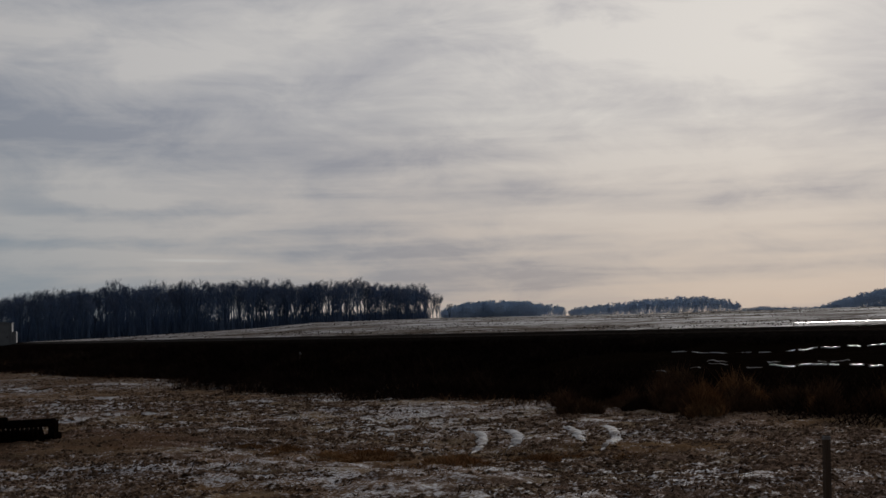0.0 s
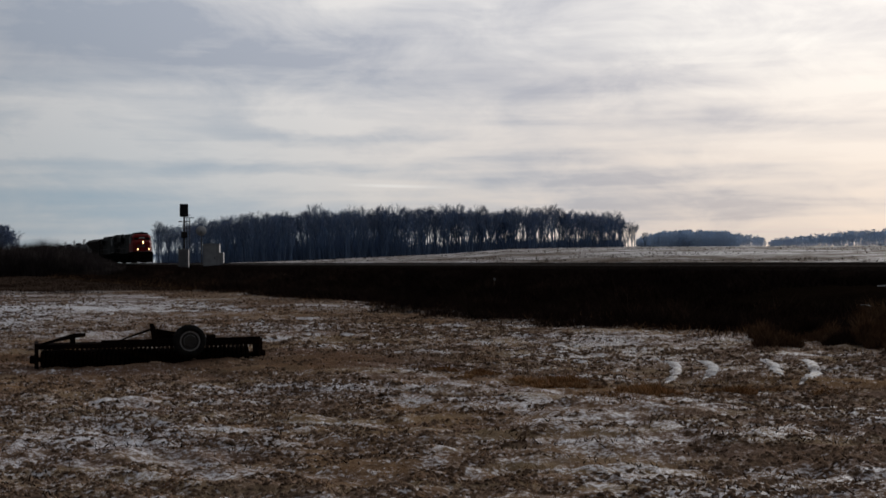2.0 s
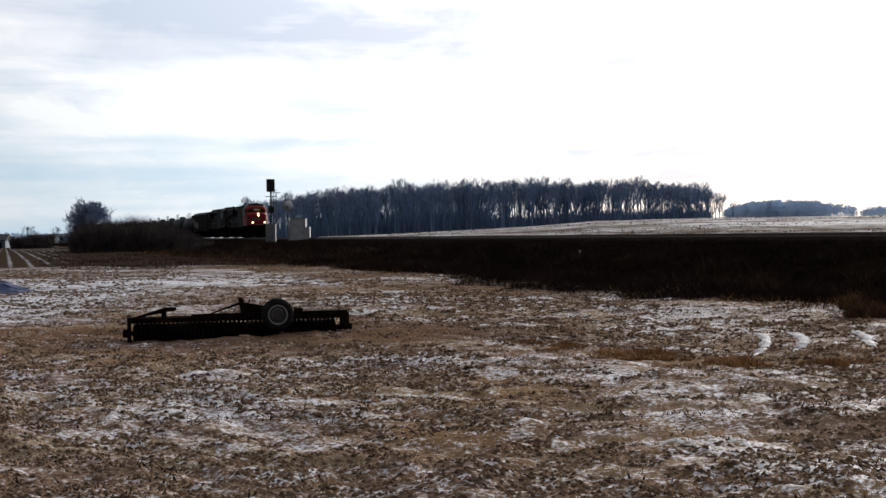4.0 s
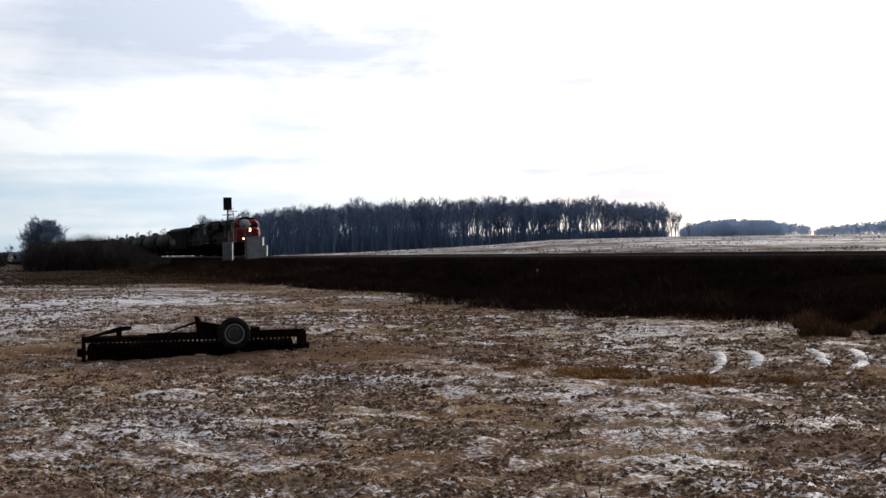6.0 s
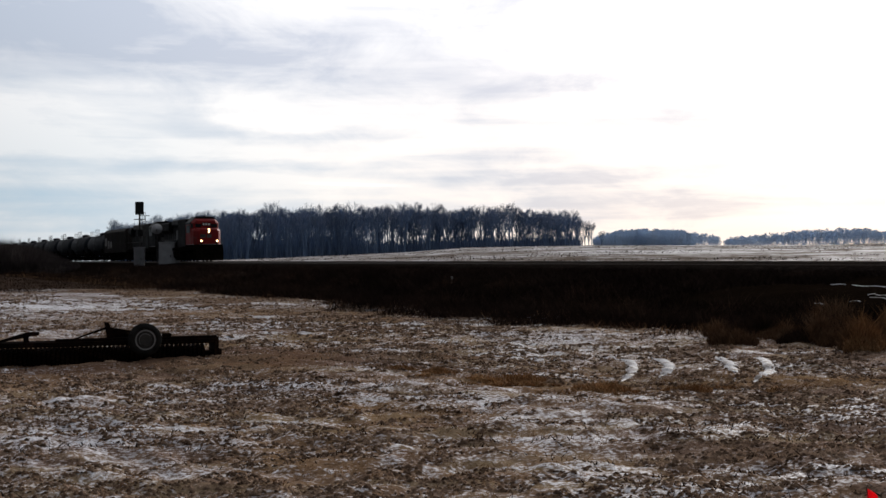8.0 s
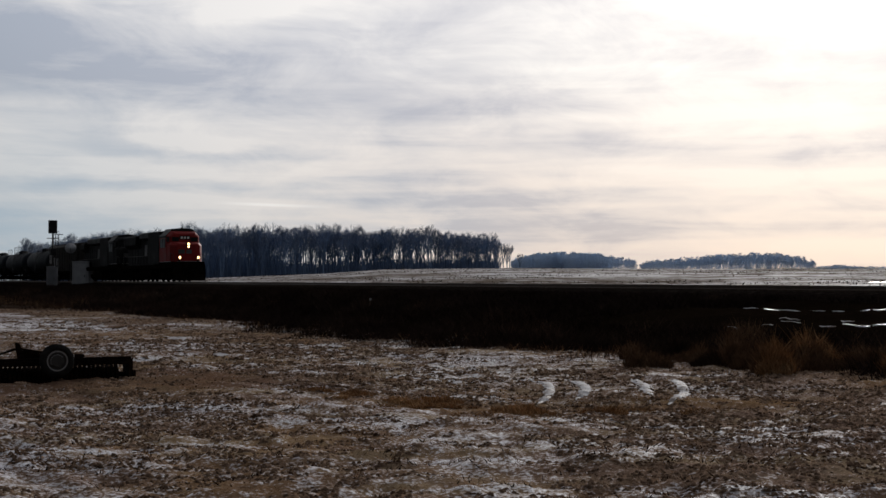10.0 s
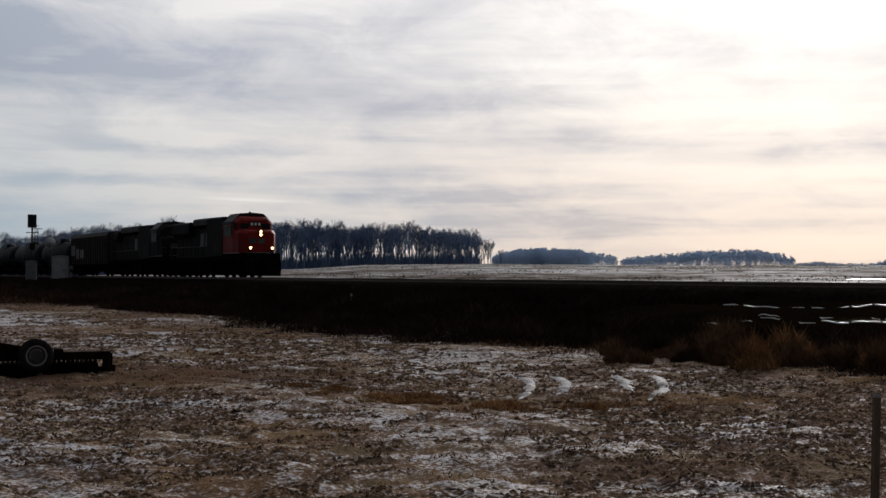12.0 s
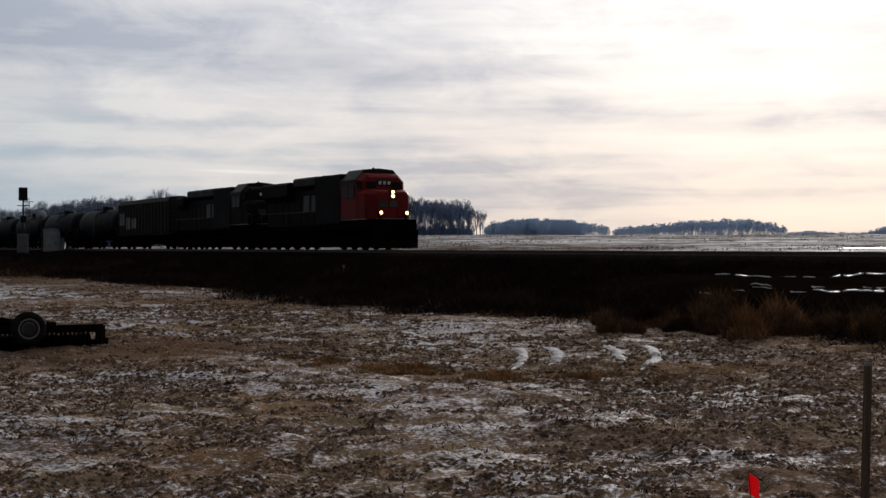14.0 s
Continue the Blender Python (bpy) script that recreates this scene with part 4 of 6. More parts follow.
def wood_tree(seed, height, crown, twigs, width=0.05, sides=5):
    """A tall tree of the wood: a clear stem that forks into rising limbs under a rounded, broken crown of twigs."""
    rng = random.Random(seed)
    wood, fine = Shape(), Shape()
    fork = height * rng.uniform(0.26, 0.46)
    mid, up = height * 0.62, height * 0.39
    r0 = height * 0.016
    lean = Vector((rng.uniform(-0.5, 0.5), rng.uniform(-0.5, 0.5), 0))
    wood.tube([(0, 0, 0), lean * 0.3 + Vector((0, 0, fork * 0.5)), lean + Vector((0, 0, fork))], [r0 * 1.25, r0 * 0.95, r0 * 0.8], sides)
    ends = []

    def inside(p):
        q = Vector((p.x / crown, p.y / crown, (p.z - mid) / up))
        return p if q.length <= 1 else Vector((p.x / q.length, p.y / q.length, mid + (p.z - mid) / q.length))

    def grow(p, d, length, r, level):
        bend = Vector((rng.uniform(-0.3, 0.3), rng.uniform(-0.3, 0.3), 0.18))
        m = inside(p + d * length * 0.5)
        e = inside(m + (d + bend).normalized() * length * 0.5)
        wood.tube([p, m, e], [r, r * 0.75, r * 0.4], max(3, sides - level))
        ends.append((p, m, e, length))
        if level < 3:
            for i in range(3 if level else 2):
                t = rng.uniform(0.35, 1.0)
                s_ = p.lerp(m, t * 2) if t < 0.5 else m.lerp(e, t * 2 - 1)
                out = Vector((rng.uniform(-1, 1), rng.uniform(-1, 1), rng.uniform(0.0, 1.0)))
                grow(s_, (d * 0.8 + out * 0.75).normalized(), length * rng.uniform(0.5, 0.72), r * 0.5, level + 1)

    n = rng.randint(4, 6)
    for i in range(n):
        a = 6.28 * (i + rng.random() * 0.7) / n
        tilt = rng.uniform(0.15, 0.5) if i else 0.06
        start = lean * 0.9 + Vector((0, 0, fork * rng.uniform(0.8, 1.0)))
        grow(start, Vector((math.cos(a) * tilt, math.sin(a) * tilt, 1)).normalized(), height * rng.uniform(0.36, 0.55), r0 * 0.55, 1)
    for i in range(twigs):
        p, m, e, length = ends[rng.randrange(len(ends))]
        t = rng.random() ** 0.6
        c = p.lerp(m, t * 2) if t < 0.5 else m.lerp(e, t * 2 - 1)
        out = Vector((c.x / crown, c.y / crown, (c.z - mid) / up + 0.35))
        w = (out * 0.6 + Vector((rng.uniform(-1, 1), rng.uniform(-1, 1), rng.uniform(-0.1, 1.2)))).normalized()
        tip = c + w * rng.uniform(0.6, 1.7) * height / 18
        for k in range(2):
            side = w.cross(Vector((rng.uniform(-1, 1), rng.uniform(-1, 1), rng.uniform(-0.3, 0.3)))).normalized() * width * rng.uniform(0.6, 1.2)
            fine.add([c - side, c + side, tip], [(0, 1, 2)])
            c = c.lerp(tip, 0.45)
            tip = c + (w + Vector((rng.uniform(-1, 1), rng.uniform(-1, 1), rng.uniform(-0.4, 0.8)))).normalized() * rng.uniform(0.5, 1.1) * height / 18
    return wood, fine


def merge_trees(name, spots, kinds, material, label):
    """Many trees in one mesh: spots of x, y, z, scale, turn, kind."""
    flat = []
    for wood, fine in kinds:
        p = np.array(wood.v + fine.v)
        nw = len(wood.v)
        tri = [(f[0], f[k], f[k + 1]) for f in wood.f for k in range(1, len(f) - 1)] + [(a + nw, b + nw, c + nw) for a, b, c in fine.f]
        flat.append((p, np.array(tri)))
    vs, ts, n = [], [], 0
    for x, y, z, sc, a, kind in spots:
        p, tri = flat[kind]
        vs.append(np.stack([(p[:, 0] * math.cos(a) - p[:, 1] * math.sin(a)) * sc + x, (p[:, 0] * math.sin(a) + p[:, 1] * math.cos(a)) * sc + y, p[:, 2] * sc + z], 1))
        ts.append(tri + n)
        n += len(p)
    bulk(name, np.concatenate(vs), np.concatenate(ts), material, label, "woodland")


TREES = []
for i in range(9):
    wood, fine = wood_tree(100 + i, 17.8 + (i * 37 % 10) * 0.2, 2.6 + (i % 4) * 0.5, 470, 0.036)
    TREES.append((wood.mesh("trunk"), fine.mesh("crown"), wood, fine))
LIGHT_TREES = [wood_tree(140 + i, 18, 3.8 + 0.5 * (i % 3), 420, 0.13, 3) for i in range(5)]


def plant_wood():
    """The wood behind the far field: the front trees as things, the mass behind them as one stand."""
    rng = random.Random(21)
    # height of the crown line over the eye, in degrees, along the wood
    line = lambda az: float(np.interp(az, [-19.4, -18, -17, -14, -11.3, -8, -3.8, -1, 1.5, 2.2], [1.45, 1.65, 1.85, 2.05, 2.25, 2.2, 2.22, 2.1, 1.8, 1.2]))

    def stand(az, d):
        x, y = ray_place(az, d)
        z = float(land(x, y)) - 0.1
        top = 1.6 + d * math.tan(radians(line(az)))
        return x, y, z, max((top - z) / 18.2, 0.35)

    originals = []
    for i, (w, f, *_r) in enumerate(TREES):
        x, y, z, sc = stand(-17 + i * 2.4, 425)
        t = thing("tree", "tall bare winter tree at the edge of a wood", "tree", "trees of the wood", at=pose(x, y, z, 0, 0, rng.uniform(0, 360)) @ Matrix.Scale(sc, 4))
        part("trunk", w, M_HAZED_BARK, t)
        part("crown", f, M_HAZED_TWIG, t, "bare twiggy crown")
        originals.append(t)
    for i in range(150):
        az = -19.2 + 21.0 * (i + rng.random() * 0.9) / 150
        x, y, z, sc = stand(az, rng.uniform(405, 450))
        src = rng.choice(originals)
        sc *= rng.uniform(0.8, 1.07) * (1.0 + 0.05 * float(lumps(np.array(az * 1.3), np.array(0.0), 1.0, 9)))
        copy_thing(src, pose(x, y, z, 0, 0, rng.uniform(0, 360)) @ Matrix.Scale(sc / src.scale.x, 4))
    spots = []
    for i in range(330):
        az = rng.uniform(-19.3, 1.2)
        if az > -8.5 and rng.random() < 0.35 or az < -17.4 and rng.random() < 0.6:
            continue
        x, y, z, sc = stand(az, rng.uniform(440, 600) if az < -8 else rng.uniform(430, 480))
        spots.append((x, y, z, sc * rng.uniform(0.8, 0.98), rng.random() * 6.28, rng.randrange(9)))
    merge_trees("woodland", spots, [t[2:] for t in TREES], M_HAZED_BARK, "dense stand of bare trees deep in the wood")
    # undergrowth and saplings between the trunks
    g = np.random.RandomState(77)
    m = 60000
    az = g.uniform(-19.0, 1.2, m)
    d = g.uniform(425, 560, m)
    x, y = d * np.sin(np.radians(az)), d * np.cos(np.radians(az))
    z = land(x, y) - 0.1
    h = g.uniform(1.5, 11.0, m) * np.where(az > -8.5, 0.62, 1.0) * np.where(az < -17, 0.6, 1.0)
    thorns("undergrowth", x, y, z, h, 0.13, 0.35, 5, M_HAZED_BARK, "dark undergrowth between the trunks of the wood")


def thorns(name, x, y, z, h, width, lean, seed, material, label):
    """Stems as slender upright triangles, one at each place."""
    g = np.random.RandomState(seed)
    m = len(x)
    a, s = g.rand(m) * 6.28, g.uniform(0.2, 1.0, m) * lean * h
    turn_ = g.rand(m) * 6.28
    w = width * g.uniform(0.6, 1.4, m)
    p = np.stack([x - w * np.cos(turn_), y - w * np.sin(turn_), z], 1)
    q = np.stack([x + w * np.cos(turn_), y + w * np.sin(turn_), z], 1)
    r = np.stack([x + s * np.cos(a), y + s * np.sin(a), z + h], 1)
    i = np.arange(m)
    return bulk(name, np.concatenate([p, q, r]), np.stack([i, i + m, i + 2 * m], 1), material, label)


plant_wood()


def far_wood(az0, az1, d, tops, count, seed, label, fill=0.0):
    """A distant wood: trees under a crown line given in degrees over the eye, evenly along its width."""
    rng = random.Random(seed)
    spots = []
    for i in range(count):
        t = (i + rng.random()) / count
        az = az0 + (az1 - az0) * t
        dd = d * rng.uniform(0.97, 1.09)
        x, y = ray_place(az, dd)
        z = float(land(x, y)) - 0.6
        top = 1.6 + dd * math.tan(radians(float(np.interp(t, np.linspace(0, 1, len(tops)), tops))))
        spots.append((x, y, z, max(top - z, 4.0) / 17.6 * rng.uniform(0.86, 1.02), rng.random() * 6.28, rng.randrange(5)))
    for i in range(int(count * fill)):
        x, y, z, sc, turn_, kind = spots[rng.randrange(count)]
        bx, by = x + rng.uniform(-5, 5), y + rng.uniform(-5, 5)
        spots.append((bx, by, z - 1.0, sc * rng.uniform(0.4, 0.62), rng.random() * 6.28, rng.randrange(5)))
    merge_trees("distant_woodland", spots, LIGHT_TREES, M_HAZED_WOOD, label)


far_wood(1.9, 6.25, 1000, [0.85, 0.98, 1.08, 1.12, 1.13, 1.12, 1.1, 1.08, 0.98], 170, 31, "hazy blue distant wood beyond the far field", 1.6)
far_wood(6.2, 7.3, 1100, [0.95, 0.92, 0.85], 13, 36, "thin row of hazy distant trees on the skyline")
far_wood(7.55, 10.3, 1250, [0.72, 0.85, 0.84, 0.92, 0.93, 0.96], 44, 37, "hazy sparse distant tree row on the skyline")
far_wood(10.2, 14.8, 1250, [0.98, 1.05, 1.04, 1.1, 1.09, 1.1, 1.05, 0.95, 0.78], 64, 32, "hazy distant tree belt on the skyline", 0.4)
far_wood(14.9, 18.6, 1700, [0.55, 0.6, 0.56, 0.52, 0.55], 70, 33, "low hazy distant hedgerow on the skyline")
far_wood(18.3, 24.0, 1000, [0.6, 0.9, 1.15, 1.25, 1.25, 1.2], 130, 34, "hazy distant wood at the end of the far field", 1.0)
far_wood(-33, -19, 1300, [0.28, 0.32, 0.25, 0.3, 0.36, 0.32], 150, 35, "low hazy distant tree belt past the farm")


# ---------------------------------------------------------------- signal and its cabinets beside the line
def signal_mast():
    x, y = ray_place(-18.08, 158)
    z = float(land(x, y))
    s = thing("railway_signal", "dark railway signal on a tall mast with ladder and platform", "signal", at=pose(x, y, z, 0, 0, HEADING))
    part("mast", Shape().tube([(0, 0, -0.1), (0, 0, 3.0), (0, 0, 6.7)], [0.13, 0.11, 0.10], 10), M_STEEL, s)
    part("base", Shape().box(-0.4, 0.4, -0.4, 0.4, -0.1, 0.35, 0.05), M_BALLAST, s)
    head = part("signal_head", Shape().prism([(-0.12, 6.15), (0.12, 6.15), (0.16, 6.3), (0.16, 7.55), (0.12, 7.7), (-0.12, 7.7), (-0.16, 7.55), (-0.16, 6.3)], -0.5, 0.46), M_BLACK, s)
    for z0 in (6.5, 6.95, 7.4):
        part("hood", Shape().turned([(0, 0.21), (1, 0.19)], (-0.18, 0, z0), (-0.48, 0, z0), 14), M_BLACK, head)
    part("platform", Shape().box(-0.5, 0.5, -0.62, 0.62, 5.55, 5.62), M_STEEL, s)
    rail = Shape()
    for x0 in (-0.48, 0.48):
        rail.tube([(x0, 0.6, 5.6), (x0, 0.6, 6.4), (x0, -0.1, 6.4)], 0.025, 5)
    rail.tube([(-0.48, 0.6, 6.4), (0.48, 0.6, 6.4)], 0.025, 5)
    part("guard_rail", rail, M_STEEL, s)
    part("bracket_arm", Shape().box(-0.05, 0.05, -0.1, 1.15, 6.0, 6.08), M_STEEL, s)
    part("bracket_arm", Shape().box(-0.05, 0.05, -0.5, 0.75, 4.75, 4.82), M_STEEL, s)
    lad = Shape()
    for b in (0.28, 0.62):
        lad.tube([(0.1, b, 0.2), (0.1, b, 6.0)], 0.03, 6)
    for i in range(17):
        lad.tube([(0.1, 0.28, 0.5 + i * 0.3), (0.1, 0.62, 0.5 + i * 0.3)], 0.018, 5)
    part("ladder", lad, M_STEEL, s)
    part("relay_box", Shape().box(-0.3, 0.3, -0.32, 0.32, 3.6, 4.35, 0.04), M_BLACK, s)


def cabinet(az, d, width, depth, height, label, lean_to=False, paint=None):
    paint = paint or M_CABINET
    x, y = ray_place(az, d)
    c = thing("equipment_cabinet", label, "cabinet", "trackside cabinets", at=pose(x, y, float(land(x, y)) - 0.05, 0, 0, -az * 0.6))
    w, q = width / 2, depth / 2
    part("plinth", Shape().box(-w - 0.06, w + 0.06, -q - 0.06, q + 0.06, -0.1, 0.16, 0.02), M_BALLAST, c)
    body = part("body", Shape().box(-w, w, -q, q, 0.14, height - 0.12, 0.03), paint, c)
    part("roof", Shape().loft([[(-w - 0.06, k, height - 0.13), (w + 0.06, k, height - 0.13), (w + 0.06, k, height - 0.07), (0, k, height), (-w - 0.06, k, height - 0.07)] for k in (-q - 0.06, q + 0.06)]), paint, c)
    door = part("door", Shape().box(-w * 0.8, w * 0.6, -q - 0.03, -q + 0.01, 0.25, height - 0.3, 0.012), paint, body)
    part("handle", Shape().box(w * 0.42, w * 0.5, -q - 0.07, -q - 0.02, 1.0, 1.25, 0.01), M_STEEL, door)
    if lean_to:
        part("side_box", Shape().box(w, w + 0.45, -q * 0.7, q * 0.7, 0.3, height * 0.62, 0.03), paint, c)


def antenna_dish(az, d, top, radius):
    """A shallow pale bowl on a slim pole, turned to the field."""
    x, y = ray_place(az, d)
    z = float(land(x, y))
    t = thing("antenna_dish", "pale round antenna dish on a slim pole by the relay hut", "antenna", at=pose(x, y, z, 0, 0, -az * 0.8))
    h = top - z
    part("pole", Shape().tube([(0, 0.12, -0.1), (0, 0.12, h)], 0.05, 8), M_STEEL, t)
    bowl = Shape().turned([(0, 0.08), (0.15, radius * 0.45), (0.5, radius * 0.8), (1, radius), (0.9, radius * 0.96), (0.45, radius * 0.72), (0.25, radius * 0.3), (0.22, 0.02)], (0, 0.05, h), (0, -0.2, h + 0.06), 24)
    part("dish", bowl, M_HUT, t, "pale painted bowl", smooth=True)
    part("feed_arm", Shape().tube([(0, -0.1, h - radius * 0.9), (0, -0.6, h - 0.05)], 0.02, 5).box(-0.05, 0.05, -0.68, -0.55, h - 0.1, h, 0.01), M_STEEL, t)


signal_mast()
cabinet(-18.1, 154, 1.15, 0.9, 2.55, "pale grey trackside equipment cabinet below the signal")
cabinet(-16.9, 152, 1.85, 1.5, 2.8, "larger pale relay hut with a side box by the track", True, M_HUT)
antenna_dish(-17.35, 153, 5.1, 0.62)


# ---------------------------------------------------------------- roller implement in the field
def roller():
    L, A = 3.47, 24
    x, y = -6.90, 19.46
    r = thing("field_roller", "rusty dark field roller with one road wheel lying on the snow", "farm implement", at=pose(x, y, float(land(x, y)) - 0.05, 0, 0, A))
    h = L / 2
    part("main_beam", Shape().box(-h, h, -0.06, 0.06, 0.31, 0.39, 0.012).box(-0.75, h - 0.02, -0.05, 0.05, 0.385, 0.43, 0.01), M_STEEL_RUST, r)
    part("rear_beam", Shape().box(-h, h, 0.42, 0.52, 0.31, 0.38, 0.012), M_STEEL_RUST, r)
    for sx in (-h + 0.03, h - 0.03):
        part("end_plate", Shape().prism([(sx - 0.03, 0.02), (sx + 0.03, 0.02), (sx + 0.03, 0.40), (sx - 0.03, 0.40)], -0.08, 0.54), M_STEEL_RUST, r)
        part("bearing", Shape().turned([(0, 0.07), (1, 0.06)], (sx, 0.12, 0.15), (sx + (0.1 if sx > 0 else -0.1), 0.12, 0.15), 12), M_STEEL_RUST, r)
    ring = Shape().turned([(0, 0.10), (0.25, 0.132), (0.5, 0.142), (0.75, 0.132), (1, 0.10)], (-0.034, 0, 0), (0.034, 0, 0), 18)
    for i in range(14):
        a = i * math.pi / 7
        ring.box(-0.02, 0.02, 0.13 * math.cos(a) - 0.012, 0.13 * math.cos(a) + 0.012, 0.13 * math.sin(a) - 0.025, 0.13 * math.sin(a) + 0.025)
    me = ring.mesh("roller_ring")
    n = 46
    for row, off in ((0.12, 0.0), (0.38, 0.035)):
        for i in range(n):
            part("roller_ring", me, M_STEEL_RUST, r, at=pose(-h + 0.12 + off + i * (L - 0.28) / n, row, 0.14, i * 11, 0, 0))
        part("axle", Shape().tube([(-h + 0.02, row, 0.14), (h - 0.02, row, 0.14)], 0.03, 8), M_STEEL_RUST, r)
    # hitch frame, drawbar and stowed arm
    part("hitch_frame", Shape().prism([(-0.50, 0.42), (-0.45, 0.42), (0.06, 0.58), (0.06, 0.62)], -0.03, 0.03).prism([(0.02, 0.42), (0.14, 0.42), (0.04, 0.67), (-0.02, 0.67)], -0.04, 0.04).prism([(0.04, 0.60), (0.06, 0.56), (0.44, 0.48), (0.44, 0.52)], -0.03, 0.03), M_STEEL_RUST, r)
    part("gusset", Shape().prism([(0.08, 0.42), (0.40, 0.42), (0.36, 0.49), (0.10, 0.57)], 0.05, 0.08), M_STEEL_RUST, r)
    part("stowed_arm", Shape().prism([(-h + 0.08, 0.40), (-h + 0.12, 0.385), (-h + 0.75, 0.50), (-h + 0.75, 0.545), (-h + 0.58, 0.545)], -0.04, 0.04).box(-h + 0.52, -h + 0.60, -0.04, 0.04, 0.38, 0.52), M_STEEL_RUST, r)
    part("cross_brace", Shape().box(-0.3, -0.22, 0.0, 0.48, 0.33, 0.38).box(0.75, 0.83, 0.0, 0.48, 0.33, 0.38), M_STEEL_RUST, r)
    part("wheel_arm", Shape().box(0.52, 0.60, -0.38, 0.05, 0.33, 0.43, 0.01).box(0.86, 1.0, -0.05, 0.05, 0.42, 0.48, 0.01), M_STEEL_RUST, r)
    # road wheel, its axle across the beam
    wz, wx = 0.405, 0.56
    wheel = part("wheel", Shape().turned([(0, 0.09), (0.1, 0.10), (0.9, 0.10), (1, 0.09)], (wx, -0.22, wz), (wx, -0.42, wz), 14), M_STEEL, r)
    prof = [(0.0, 0.17), (0.03, 0.205), (0.15, 0.242), (0.35, 0.255), (0.65, 0.255), (0.85, 0.242), (0.97, 0.205), (1.0, 0.17)]
    rings = []
    for j in range(28):
        t = 2 * math.pi * j / 28
        rings.append([(wx + q * math.cos(t), -0.42 + 0.20 * s, wz + q * math.sin(t)) for s, q in prof])
    tyre = Shape()
    m_ = len(prof)
    tyre.add([p for ring_ in rings for p in ring_], [(j * m_ + i, j * m_ + (i + 1) % m_, ((j + 1) % 28) * m_ + (i + 1) % m_, ((j + 1) % 28) * m_ + i) for j in range(28) for i in range(m_)])
    part("tyre", tyre, M_RUBBER, wheel, "worn black rubber tyre", smooth=True)
    part("rim", Shape().turned([(0, 0.17), (0.3, 0.165), (0.35, 0.125), (0.6, 0.115), (1, 0.05)], (wx, -0.40, wz), (wx, -0.33, wz), 24), M_STEEL, wheel, "dark rusty wheel rim")
    ring_ = Shape()
    for r0, r1, a0, a1 in ((0.136, 0.154, 0, 28), (0.08, 0.098, 3, 17)):
        pts = [[(wx + q * math.cos(2 * math.pi * a / 28), yy, wz + q * math.sin(2 * math.pi * a / 28)) for q, yy in ((r0, -0.40), (r1, -0.40), (r1, -0.415), (r0, -0.415))] for a in range(a0, a1 + 1)]
        ring_.loft(pts)
    part("rim_flange", ring_, M_WHITE, wheel, "dull pale flange of the rim")


M_STEEL_RUST = surface("rusted_dark_iron", [(0, (0.005, 0.004, 0.004)), (0.55, (0.012, 0.008, 0.007)), (1, (0.03, 0.017, 0.011))], 5.0, 0.85, 0.2, bump=0.4, spec=0.0)
M_RUBBER = surface("worn_rubber", [(0, (0.010, 0.010, 0.010)), (1, (0.03, 0.029, 0.028))], 6.0, 0.85, bump=0.3, spec=0.0)
roller()


# ---------------------------------------------------------------- stake, marker flag, tarpaulin
M_STAKE = surface("weathered_stake", [(0, (0.06, 0.045, 0.036)), (0.6, (0.13, 0.10, 0.08)), (1, (0.22, 0.18, 0.145))], 6.0, 0.9, bump=0.5, stretch=(1, 1, 0.1), spec=0.0)
def thin_film(name, dark, light, share):
    """Thin coloured plastic: part of the light passes through it."""
    m = bpy.data.materials.new(name)
    m.use_nodes = True
    k = Nodes(m.node_tree)
    pos = k.n("ShaderNodeTexCoord").outputs["Object"]
    col = k.mix(k.noise(pos, 14.0, 4, 0.6, 0.3), dark, light)
    b = k.n("ShaderNodeBsdfPrincipled", Roughness=0.45)
    k.put(b.inputs["Base Color"], col)
    through_ = k.n("ShaderNodeBsdfTranslucent")
    k.put(through_.inputs[0], col)
    mix = k.n("ShaderNodeMixShader", Fac=share)
    k.put(mix.inputs[1], b.outputs[0])
    k.put(mix.inputs[2], through_.outputs[0])
    out = k.n("ShaderNodeOutputMaterial")
    k.put(out.inputs[0], mix.outputs[0])
    return m


M_FLAG = thin_film("red_marker_film", (0.8, 0.03, 0.05), (0.95, 0.05, 0.08), 0.65)
M_TARP = surface("blue_tarpaulin", [(0, (0.008, 0.016, 0.05)), (0.6, (0.02, 0.04, 0.12)), (1, (0.05, 0.08, 0.19))], 3.0, 0.5, bump=0.2, spec=0.2)
M_BLUEWALL = surface("bluish_metal_siding", [(0, (0.084, 0.114, 0.162)), (1, (0.132, 0.168, 0.222))], 1.0, 0.6, bump=0.05)
M_ROOF = surface("dark_shingle", [(0, (0.03, 0.03, 0.034)), (1, (0.07, 0.07, 0.075))], 1.0, 0.85, bump=0.2)


def stake():
    x, y = 2.42, 7.42
    s = thing("wooden_stake", "slim weathered wooden stake standing in the grass", "stake", at=pose(x, y, float(land(x, y)), 0, 1.4, 12))
    sh = Shape().loft([[(-w, -w, z), (w, -w, z), (w, w, z), (-w, w, z)] for w, z in ((0.008, -0.2), (0.017, -0.05), (0.018, 0.4), (0.017, 0.95), (0.015, 0.975))])
    part("post", sh, M_STAKE, s)
    part("top_band", Shape().box(-0.0195, 0.0195, -0.0195, 0.0195, 0.945, 0.97, 0.004), M_WHITE, s, "pale weathered top")


